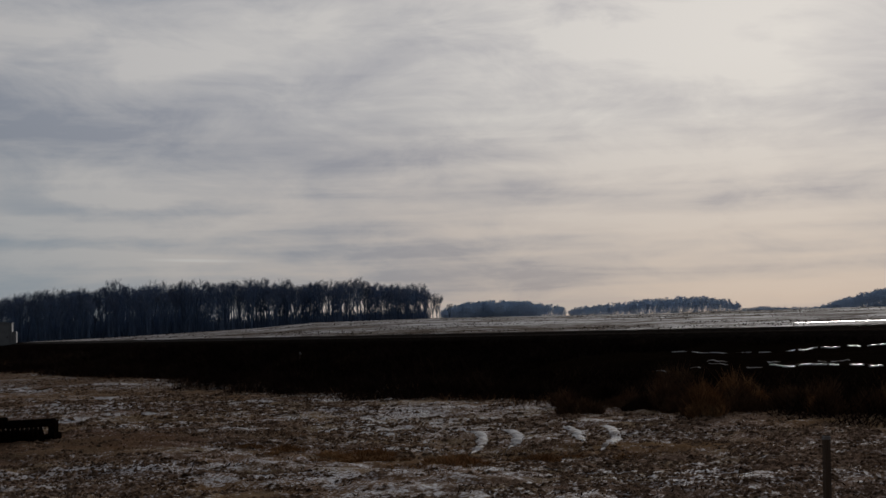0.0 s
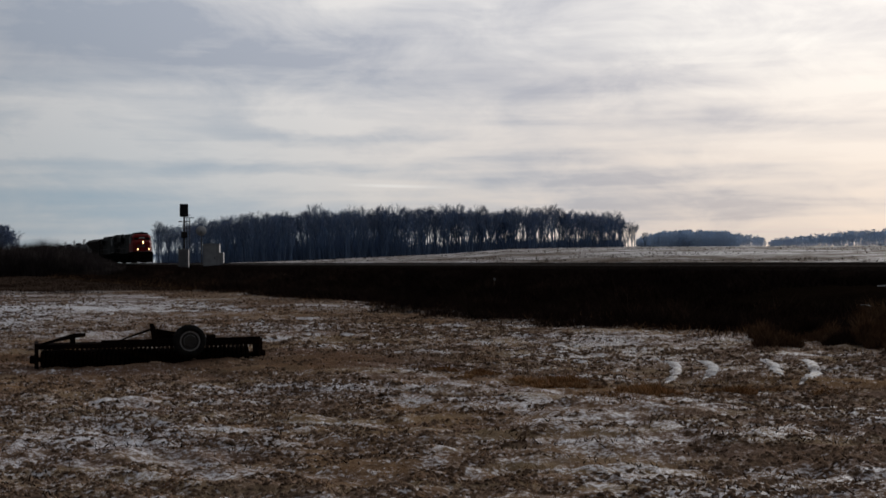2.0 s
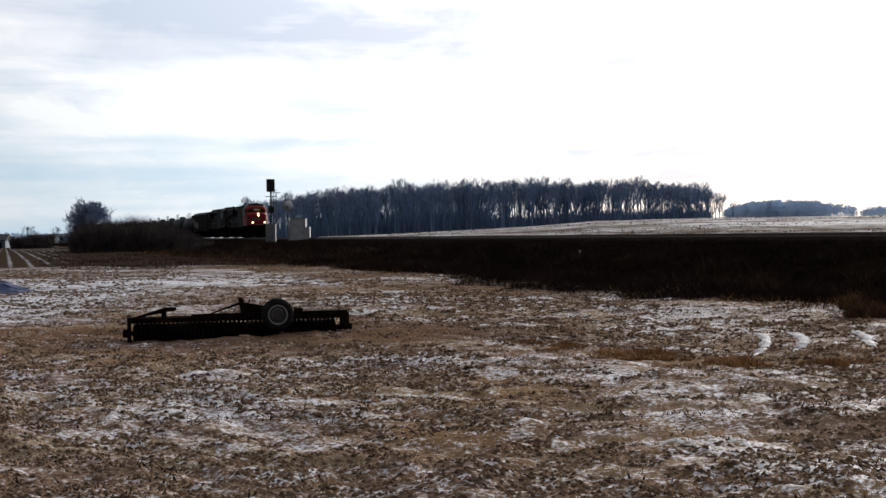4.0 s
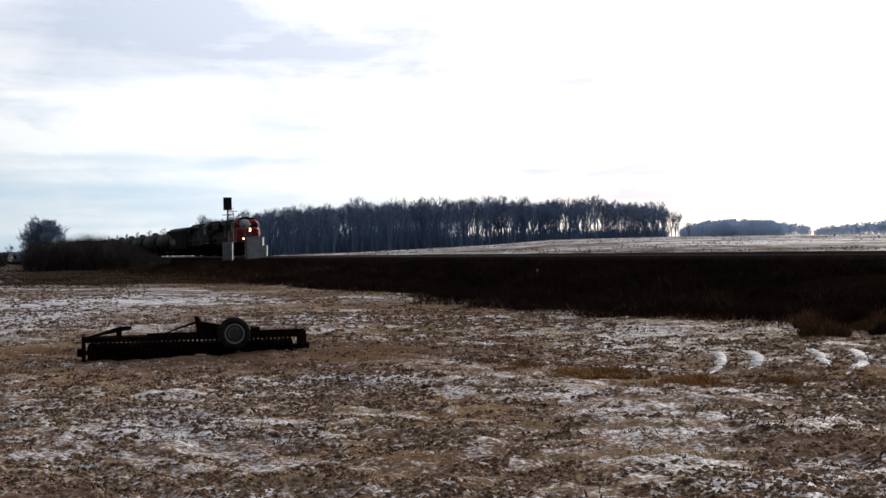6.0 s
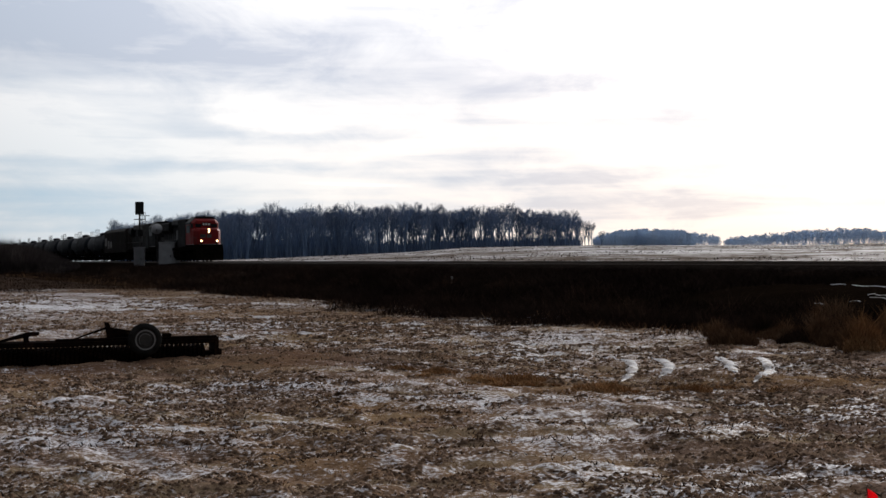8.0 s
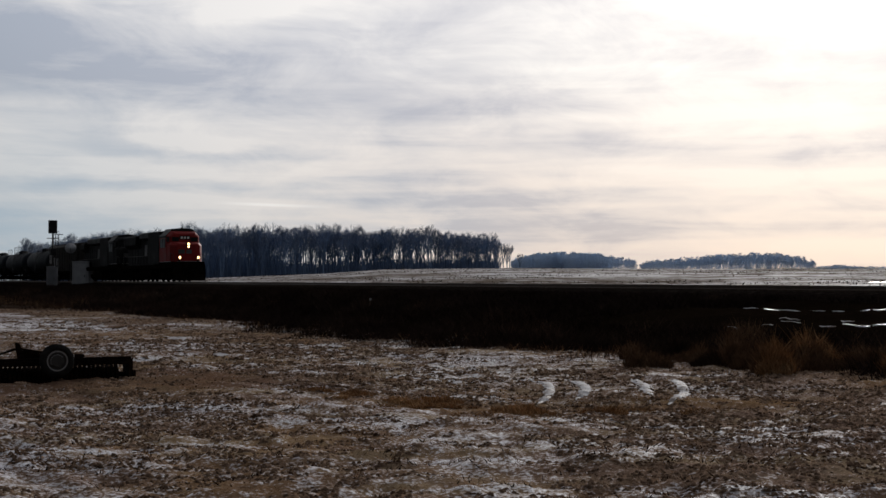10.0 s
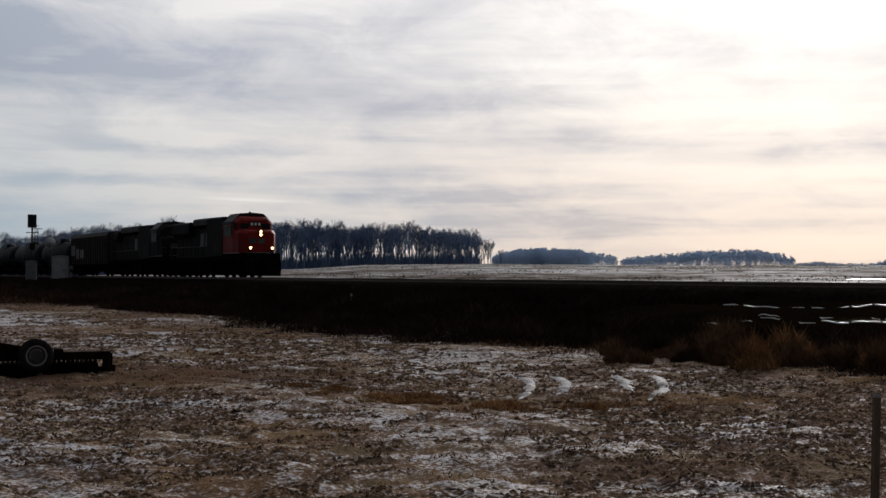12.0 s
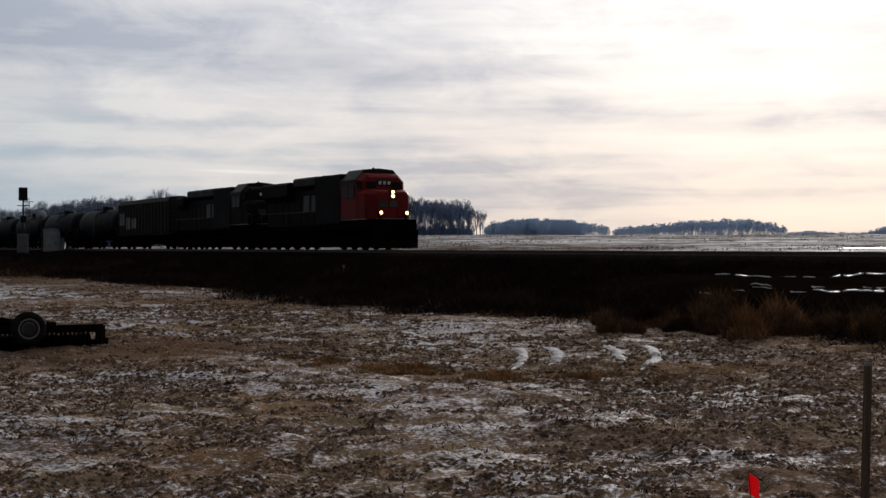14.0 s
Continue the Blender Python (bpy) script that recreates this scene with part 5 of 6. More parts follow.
def marker_flag():
    x, y = 1.84, 7.75
    f = thing("marker_flag", "small bright red plastic marker flag on a thin wire", "flag", at=pose(x, y, float(land(x, y)), 0, 0, 14))
    part("wire", Shape().tube([(0, 0, -0.05), (0.004, 0, 0.12), (-0.012, 0, 0.262)], 0.0028, 6), M_STEEL, f)
    cloth = Shape()
    rows_ = []
    for i in range(6):
        t = i / 5
        rows_.append([(-0.012 + 0.062 * t + 0.012 * math.sin(t * 3) , 0.012 * math.sin(t * 5), 0.255 - 0.045 * t), (-0.002 + 0.062 * t, 0.012 * math.sin(t * 5 + 0.8), 0.125 - 0.035 * t)])
    v = [p for r in rows_ for p in r]
    cloth.add(v + [(a, b + 0.0012, c) for a, b, c in v], [(2 * i, 2 * i + 1, 2 * i + 3, 2 * i + 2) for i in range(5)] + [(12 + 2 * i, 12 + 2 * i + 2, 12 + 2 * i + 3, 12 + 2 * i + 1) for i in range(5)])
    part("flag_sheet", cloth, M_FLAG, f, "bright red plastic sheet")


def tarpaulin():
    x, y = -21.3, 37.6
    g = np.random.RandomState(9)
    n = 26
    v, f = [], []
    for i in range(n):
        for j in range(n):
            a, b = i / (n - 1) * 2 - 1, j / (n - 1) * 2 - 1
            h = 0.46 * max(0, 1 - abs(a) ** 1.6) * max(0, 1 - abs(b) ** 2) * (1.15 - 0.6 * (a + 1) / 2)
            h += 0.16 * float(lumps(np.array(a * 3.0), np.array(b * 3.0), 0.6, 3)) * (1 - max(abs(a), abs(b)))
            v.append((a * 1.25, b * 0.7, h * 0.8))
    f = [(i * n + j, i * n + j + 1, (i + 1) * n + j + 1, (i + 1) * n + j) for i in range(n - 1) for j in range(n - 1)]
    rim = list(range(n)) + [i * n + n - 1 for i in range(1, n)] + [(n - 1) * n + j for j in range(n - 2, -1, -1)] + [i * n for i in range(n - 2, 0, -1)]
    base = len(v)
    v += [(v[i][0], v[i][1], -0.15) for i in rim]
    f += [(rim[i], rim[(i + 1) % len(rim)], base + (i + 1) % len(rim), base + i) for i in range(len(rim))]
    sh = Shape().add(v, f)
    tagged(part("tarpaulin", sh, M_TARP, None, at=pose(x, y, float(land(x, y)) - 0.02, 0, 0, -12)), "crumpled dark blue tarpaulin heaped on the snowy field", "tarpaulin")


stake()
marker_flag()
tarpaulin()


def marker_post():
    x, y = ray_place(-4.48, 58)
    m = thing("marker_post", "small pale marker post standing on the weedy bank", "marker post", at=pose(x, y, float(land(x, y)), 0, 4, 20))
    part("post", Shape().box(-0.035, 0.035, -0.02, 0.02, -0.1, 0.42, 0.008), M_STAKE, m)
    part("plate", Shape().box(-0.05, 0.05, -0.03, -0.018, 0.34, 0.46, 0.005), M_WHITE, m, "pale plate")


marker_post()


# ---------------------------------------------------------------- farm far off
def farm_building(az, d, length, depth, wall_h, roof_h, wall_mat, label, windows=3):
    x, y = ray_place(az, d)
    b = thing("farm_building", label, "building", "farm buildings", at=pose(x, y, float(land(x, y)) - 0.1, 0, 0, -az * 0.5))
    w, q = length / 2, depth / 2
    wall = part("wall", Shape().box(-w, w, -q, q, 0, wall_h, 0.04), wall_mat, b)
    part("roof", Shape().loft([[(k, -q - 0.5, wall_h - 0.1), (k, q + 0.5, wall_h - 0.1), (k, q + 0.5, wall_h + 0.1), (k, 0, wall_h + roof_h), (k, -q - 0.5, wall_h + 0.1)] for k in (-w - 0.4, w + 0.4)]), M_ROOF, b)
    for i in range(windows):
        cx = -w + (i + 0.5) * length / windows
        win = part("window", Shape().box(cx - 0.7, cx + 0.7, -q - 0.05, -q + 0.05, wall_h * 0.35, wall_h * 0.75), M_BLUEWALL, wall)
        part("pane", Shape().box(cx - 0.6, cx + 0.6, -q - 0.07, -q - 0.04, wall_h * 0.38, wall_h * 0.72), M_GLASS, win)
    part("door", Shape().box(w * 0.55, w * 0.55 + 1.2, -q - 0.05, -q + 0.05, 0, 2.1), M_HOOD, wall)


farm_building(-29.75, 500, 11, 9, 3.0, 2.2, M_BLUEWALL, "low bluish metal farm shed on the far fields")
farm_building(-27.75, 470, 9, 7, 2.8, 2.0, M_HOOD, "dark farmhouse among trees on the far fields", 2)
farm_building(-26.75, 520, 13, 7, 2.6, 1.0, M_BLUEWALL, "long pale low farm building with a shallow roof", 4)


def lone_tree(az, d, seed, height, spread, twigs, label, limbs=16, low=0.15, thick=1.6, up0=0.6, up1=1.3):
    wood, fine = bare_tree(seed, height, spread, twigs, limbs, low, thick, up0, up1)
    x, y = ray_place(az, d)
    t = thing("tree", label, "tree", "trees by the farm", at=pose(x, y, float(land(x, y)) - 0.1, 0, 0, seed * 40))
    part("trunk", wood, M_HAZED_BARK, t)
    part("crown", fine, M_HAZED_TWIG, t, "dense twiggy crown")


lone_tree(-25.75, 285, 301, 9.6, 4.3, 7000, "broad dark round-crowned tree beside the thicket", 70, 0.06, 3.0, 0.1, 0.8)
lone_tree(-28.35, 470, 302, 7.6, 2.8, 700, "small bare tree beside the farmhouse")
lone_tree(-27.2, 440, 303, 6.0, 2.0, 400, "small bare tree beside the farm lane")
lone_tree(-26.7, 400, 304, 6.6, 2.2, 500, "small bare tree near the thicket")
lone_tree(-26.45, 390, 305, 6.0, 2.0, 450, "small bare tree near the thicket")
lone_tree(-27.95, 480, 306, 5.6, 2.2, 500, "small bare tree beside the farmhouse")


# ---------------------------------------------------------------- weeds, thicket, grass
M_TUSSOCK = surface("russet_tussock", [(0, (0.15, 0.08, 0.038)), (0.6, (0.33, 0.195, 0.098)), (1, (0.50, 0.33, 0.18))], 0.8, 0.95, bump=0.0, vary=0.4, island=True, spec=0.0)
M_BRUSH = surface("dark_brush", [(0, (0.014, 0.010, 0.008)), (0.6, (0.048, 0.030, 0.022)), (1, (0.125, 0.075, 0.050))], 0.5, 0.95, bump=0.0, vary=0.45, island=True, spec=0.0)


def scatter_track(n, u0, u1, v0, v1, seed):
    g = np.random.RandomState(seed)
    u, v = g.uniform(u0, u1, n), g.uniform(v0, v1, n)
    return u, v, TRACK_AT.x + ACROSS.x * u + ALONG.x * v, TRACK_AT.y + ACROSS.y * u + ALONG.y * v, g


def weeds():
    # the bank and the ditch: dense dark dead weeds
    n = 480000
    u, v, x, y, g = scatter_track(n, 2.3, 20.2, -190, 56, 41)
    v[330000:] = g.uniform(-20, 58, 150000)
    x, y = TRACK_AT.x + ACROSS.x * u + ALONG.x * v, TRACK_AT.y + ACROSS.y * u + ALONG.y * v
    z = land(x, y)
    edge = u + 1.3 * lumps(x, y, 4.0, 12) + 1.0 * lumps(x, y, 1.2, 13) + 0.5 * lumps(x, y, 0.4, 28)
    h = g.uniform(0.1, 0.62, n) * np.clip(0.8 + 0.45 * lumps(x, y, 2.5, 14) + 0.35 * lumps(x, y, 0.7, 11), 0.15, 2) * np.clip((19.8 - edge) / 1.6, 0, 1)
    h = np.where(u < 7.5, np.minimum(h, 0.10 + 0.05 * u), h)
    h = np.where((v > 31) & (u > 3.4) & (u < 11.3), np.minimum(h, 0.05), h)
    h = np.minimum(h, 1.27 - z)
    keep = h > 0.03
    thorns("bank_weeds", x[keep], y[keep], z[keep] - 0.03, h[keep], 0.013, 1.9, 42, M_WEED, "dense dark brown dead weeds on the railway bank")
    n = 50000
    u, v, x, y, g = scatter_track(n, 2.6, 18.0, -420, -150, 43)
    z = land(x, y)
    h = np.minimum(g.uniform(0.2, 0.8, n), 1.25 - z)
    keep = h > 0.1
    thorns("bank_weeds", x[keep], y[keep], z[keep] - 0.03, h[keep], 0.05, 0.45, 44, M_WEED, "dense dark brown dead weeds further along the bank")
    # rounded bushes of brush standing in the ditch
    n = 150000
    u, v, x, y, g = scatter_track(n, 10.5, 18.4, -75, 50, 53)
    bush = lumps(x, y, 1.9, 29) + 0.5 * lumps(x, y, 0.8, 30)
    keep = (bush > 0.12) & ~((v > 27) & (u < 11.5))
    z = land(x, y)
    h = (0.25 + 0.75 * np.clip(bush, 0, 1.1)) * g.uniform(0.35, 1.0, n)
    h = np.minimum(h, 1.2 - z)
    thorns("brush", x[keep], y[keep], z[keep] - 0.03, h[keep], 0.009, 1.4, 54, M_BRUSH, "rounded clumps of dark leafless brush in the ditch")
    # the brush reaches further onto the field where the ditch is broadest
    n = 90000
    u, v, x, y, g = scatter_track(n, 16.5, 23.2, -12, 48, 95)
    rim = 18.0 + 3.9 * np.exp(-((v - 32) / 11.0) ** 2) + 0.9 * lumps(x, y, 1.8, 96) + 0.5 * lumps(x, y, 0.6, 97)
    z = land(x, y)
    h = g.uniform(0.1, 0.55, n) * np.clip((rim - u) / 1.1, 0, 1) * (0.8 + 0.4 * lumps(x, y, 0.9, 98))
    keep = h > 0.03
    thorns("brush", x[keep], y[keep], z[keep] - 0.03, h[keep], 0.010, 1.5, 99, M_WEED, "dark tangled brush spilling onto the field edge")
    # shrubs behind the rails
    n = 16000
    u, v, x, y, g = scatter_track(n, -10.0, -4.0, -230, -28, 55)
    z = land(x, y)
    top = 1.35 + 0.45 * np.clip(lumps(v, u, 6.0, 31) + 0.5 * lumps(v, u, 1.7, 32), 0, 1) * np.clip((-28 - v) / 30, 0.25, 1)
    h = np.maximum(top - z, 0.1) * g.uniform(0.5, 1.0, n)
    thorns("line_side_shrubs", x, y, z - 0.03, h, 0.02, 0.6, 56, M_BRUSH, "low dark shrubs on the far side of the track")
    # russet clumps where the ditch nears the field's corner
    n = 110000
    az, r = np.radians(g.uniform(8.0, 24, n)), g.uniform(17.5, 36, n)
    x, y = r * np.sin(az), r * np.cos(az)
    u = (x - TRACK_AT.x) * ACROSS.x + (y - TRACK_AT.y) * ACROSS.y
    clump = lumps(x, y, 2.4, 15) + 0.8 * lumps(x, y, 0.9, 16)
    rim = 19.3 + 1.6 * lumps(x, y, 2.6, 39) + 0.8 * lumps(x, y, 0.8, 40)
    keep = (u > 11.5) & (u < rim) & (clump > 0.14 + 0.6 * np.clip((u - 18.5) / 2.5, 0, 1) + 1.2 * np.clip((10.2 - np.degrees(az)) / 2.5, 0, 1))
    z = land(x, y)
    h = g.uniform(0.08, 0.8, n) * np.clip(0.35 + 0.7 * clump, 0.15, 1.4) * np.clip((rim - u) / 1.5 + 0.2, 0.2, 1)
    thorns("russet_weeds", x[keep], y[keep], z[keep] - 0.03, h[keep], 0.0065, 1.0, 46, M_RUST_WEED, "tall russet dead weeds in clumps along the ditch")
    thin = keep & (g.rand(n) < 0.10)
    thorns("pale_stems", x[thin], y[thin], z[thin] - 0.02, h[thin] * 1.05, 0.006, 0.9, 50, M_STRAW, "pale dead stems among the russet weeds")
    # clumps of taller grass that break up the field's edge
    n = 70000
    u, v, x, y, g = scatter_track(n, 17.0, 20.9, -70, 50, 47)
    tuft = lumps(x, y, 1.5, 17) + 0.7 * lumps(x, y, 0.45, 20)
    keep = tuft > 0.25
    z = land(x, y)
    h = g.uniform(0.04, 0.26, n) * np.clip(0.3 + tuft, 0.2, 1.3)
    pale = g.rand(n) < 0.22
    for name, sel, mat, label in (("edge_grass", pale, M_STRAW, "wispy pale dead grass along the field edge"), ("edge_weeds", ~pale, M_BRUSH, "dark weed clumps along the field edge")):
        s = keep & sel
        thorns(name, x[s], y[s], z[s] - 0.02, h[s], 0.007, 1.0, 48, mat, label)
    # brown and tan stalks where the bank runs out towards the west
    n = 60000
    u, v, x, y, g = scatter_track(n, 13.0, 20.6, -80, -6, 91)
    tuft = lumps(x, y, 2.2, 92) + 0.7 * lumps(x, y, 0.6, 93)
    z = land(x, y)
    h = np.minimum(g.uniform(0.08, 0.55, n) * np.clip(0.4 + tuft, 0.2, 1.4), 1.1 - z)
    tan = g.rand(n) < 0.16
    for name, sel, mat, label in (("tan_stalks", tan, M_STRAW, "tan dead stalks along the western end of the bank"), ("brown_stalks", ~tan, M_BRUSH, "brown dead stalks along the western end of the bank")):
        s = (tuft > 0.22) & sel
        thorns(name, x[s], y[s], z[s] - 0.02, h[s], 0.008, 1.1, 94, mat, label)
    # scattered dark tufts on the far field
    n = 26000
    az, r = np.radians(g.uniform(-13, 22, n)), g.uniform(85, 330, n)
    x, y = r * np.sin(az), r * np.cos(az)
    u = (x - TRACK_AT.x) * ACROSS.x + (y - TRACK_AT.y) * ACROSS.y
    keep = (u < -10) & (lumps(x, y, 9.0, 41) + 0.6 * lumps(x, y, 2.5, 42) > 0.2)
    x, y = x[keep], y[keep]
    thorns("stubble_tufts", x, y, land(x, y) - 0.03, g.uniform(0.06, 0.30, len(x)), 0.09, 1.4, 49, M_BRUSH, "dark stubble tufts scattered over the snowy far field")


def bushes():
    """Rounded twiggy bushes at the edge of the ditch: twigs fan out from each root."""
    spots = [  # x, y, half width, height, material, label
        (3.6, 25.6, 0.42, 0.50, M_BRUSH, "dark rounded leafless bush at the ditch edge"),
        (4.2, 26.0, 0.50, 0.62, M_BRUSH, "dark rounded leafless bush at the ditch edge"),
        (4.75, 26.4, 0.45, 0.55, M_BRUSH, "dark rounded leafless bush at the ditch edge"),
        (7.7, 24.4, 0.45, 0.50, M_BRUSH, "dark rounded leafless bush at the ditch edge"),
        (8.3, 24.6, 0.48, 0.55, M_BRUSH, "dark rounded leafless bush at the ditch edge"),
    ]
    for tx, ty, half, tall in ((-0.9, 17.0, 0.30, 0.13), (-0.4, 17.3, 0.34, 0.15), (0.5, 15.9, 0.28, 0.14), (0.8, 16.4, 0.30, 0.16), (1.65, 16.15, 0.32, 0.15), (-2.1, 18.1, 0.22, 0.08), (-1.55, 17.6, 0.26, 0.10)):
        spots.append((tx, ty, half, tall, M_TUSSOCK, "low russet tussock of matted grass on the field"))
    c = random.Random(71)
    for i in range(60):
        az = 11.0 + 10.0 * (i + c.random()) / 60
        tall = c.uniform(0.25, 0.6) + 0.45 * c.random() ** 2
        kind = c.choice((M_RUST_WEED, M_RUST_WEED, M_RUST_WEED, M_STRAW))
        spots.append((*ray_place(az, c.uniform(21.8, 27.5)), c.uniform(0.14, 0.36), tall, kind, "tangled russet clump of dead weeds at the ditch edge"))
    for i in range(16):
        az = 6.8 + 5.2 * (i + c.random()) / 16
        spots.append((*ray_place(az, c.uniform(23.6, 26.5)), c.uniform(0.15, 0.34), c.uniform(0.18, 0.55), c.choice((M_BRUSH, M_RUST_WEED)), "dark tangled leafless bush at the ditch edge"))
    g = np.random.RandomState(59)
    for bx, by, half, tall, mat, label in spots:
        m = int(5000 * half)
        a, q = g.rand(m) * 6.28, np.sqrt(g.rand(m))
        dx, dy = half * q * np.cos(a), half * q * np.sin(a)
        reach = np.sqrt(np.clip(1 - 0.9 * q * q, 0, 1)) * tall * (0.75 + 0.45 * lumps(bx + dx * 4, by + dy * 4, 0.5, 60)) * g.uniform(0.7, 1.25, m)
        foot = g.uniform(0, 0.75, m) * reach
        x, y = bx + dx, by + dy
        thorns("bush", x, y, land(x, y) - 0.03 + foot, np.maximum(reach - foot, 0.05) * g.uniform(0.4, 1.0, m), 0.007, 1.0, 61, mat, label)


M_THICKET = surface("grey_brush", [(0, (0.03, 0.024, 0.025)), (0.6, (0.07, 0.058, 0.057)), (1, (0.14, 0.118, 0.11))], 0.5, 0.95, bump=0.0, vary=0.45, island=True, spec=0.0)


def thicket():
    """Leafless brush before the far end of the train, and garden shrubs by the farmhouse."""
    q = np.random.RandomState(66)
    sa = np.radians(q.uniform(-29.05, -27.35, 9000))
    sd = q.uniform(430, 455, 9000)
    sx, sy = sd * np.sin(sa), sd * np.cos(sa)
    st = 2.2 + 2.6 * np.clip(0.5 + lumps(sx, sy, 4.0, 67) + 0.5 * lumps(sx, sy, 1.6, 68), 0, 1)
    sb = q.uniform(0, 0.6, 9000) * st
    thorns("garden_shrubs", sx, sy, land(sx, sy) - 0.1 + sb, (st - sb) * q.uniform(0.4, 1.0, 9000), 0.08, 0.7, 69, M_THICKET, "dark garden shrubs beside the farmhouse")
    g = np.random.RandomState(51)
    n = 120000
    az = g.uniform(-26.6, -20.6, n)
    d = g.uniform(160, 215, n)
    x, y = d * np.sin(np.radians(az)), d * np.cos(np.radians(az))
    top = np.interp(az, [-26.6, -26.3, -25.0, -24.0, -22.9, -22.3, -21.6, -20.8], [1.5, 3.6, 4.3, 4.6, 4.9, 3.8, 2.0, 0.7]) * (0.86 + 0.25 * lumps(x, y, 5, 18) + 0.22 * lumps(x, y, 1.5, 19))
    z = land(x, y)
    base = z + top * g.uniform(0, 0.6, n) * (g.rand(n) < 0.6)
    h = np.maximum((top + z - base) * g.uniform(0.4, 1.0, n), 0.2)
    thorns("thicket", x, y, base - 0.05, h, 0.026, 0.75, 52, M_THICKET, "dense leafless brush thicket beside the railway")


def rough_strip():
    """Dark rank weeds between the crest of the field and the line."""
    g = np.random.RandomState(57)
    n = 70000
    az = np.radians(g.uniform(-33, -13, n))
    r = 58 + 110 * g.rand(n) ** 1.3
    x, y = r * np.sin(az), r * np.cos(az)
    u = (x - TRACK_AT.x) * ACROSS.x + (y - TRACK_AT.y) * ACROSS.y
    keep = (u > 17.5) & (y - 7 - 6 * lumps(x, y, 5.0, 33) > 57) & (x + 0.505 * y > -1.5 + 2.5 * lumps(x, y, 4.0, 35)) & (lumps(x, y, 1.1, 34) > -0.45)
    x, y = x[keep], y[keep]
    thorns("rank_weeds", x, y, land(x, y) - 0.02, g.uniform(0.04, 0.24, len(x)), 0.014, 1.3, 58, M_BRUSH, "rank dark weeds past the crest of the field")


def clods(n=170000, reach=66, power=1.8, least=0.004, most=0.0115, seed=65):
    """Small earth clods and matted tufts, low uneven domes, that stand out of the snow."""
    g = np.random.RandomState(seed)
    az = np.radians(g.uniform(-32.5, 23, n))
    r = 4.2 + reach * g.rand(n) ** power
    x, y = r * np.sin(az), r * np.cos(az)
    u = (x - TRACK_AT.x) * ACROSS.x + (y - TRACK_AT.y) * ACROSS.y
    keep = (u > 18.2) & (lumps(x, y, 0.3, 36) * 0.5 + lumps(x, y, 1.8, 37) * 0.4 + 0.3 * lumps(x, y, 6.0, 38) > -0.05)
    x, y, r = x[keep], y[keep], r[keep]
    n = len(x)
    size = g.uniform(least, most, n) * (1 + r / 16)
    h = size * g.uniform(0.5, 1.2, n)
    turn_ = g.rand(n) * 6.28
    z = land(x, y)
    rings = []
    for k in range(6):
        a = turn_ + k * math.pi / 3
        q = size * g.uniform(0.7, 1.5, n)
        rings.append(np.stack([x + q * 1.5 * np.cos(a), y + q * np.sin(a), z - 0.006], 1))
    for k in range(3):
        a = turn_ + 0.5 + k * 2 * math.pi / 3
        q = size * g.uniform(0.25, 0.7, n)
        rings.append(np.stack([x + q * np.cos(a), y + q * np.sin(a), z + h * g.uniform(0.6, 1.0, n)], 1))
    i = np.arange(n)
    tri = [(0, 1, 6), (1, 2, 7), (1, 7, 6), (2, 3, 7), (3, 4, 8), (3, 8, 7), (4, 5, 8), (5, 0, 6), (5, 6, 8), (6, 7, 8)]
    tris = np.concatenate([np.stack([i + a * n, i + b * n, i + c * n], 1) for a, b, c in tri])
    bulk("clods", np.concatenate(rings), tris, M_CLOD, "brown earth clods and matted tufts breaking through the snow", "soil")


M_CLOD = surface("matted_earth", [(0, (0.05, 0.03, 0.02)), (0.5, (0.15, 0.10, 0.07)), (1, (0.30, 0.21, 0.15))], 3.0, 0.95, bump=0.5, vary=0.55, island=True, spec=0.0)


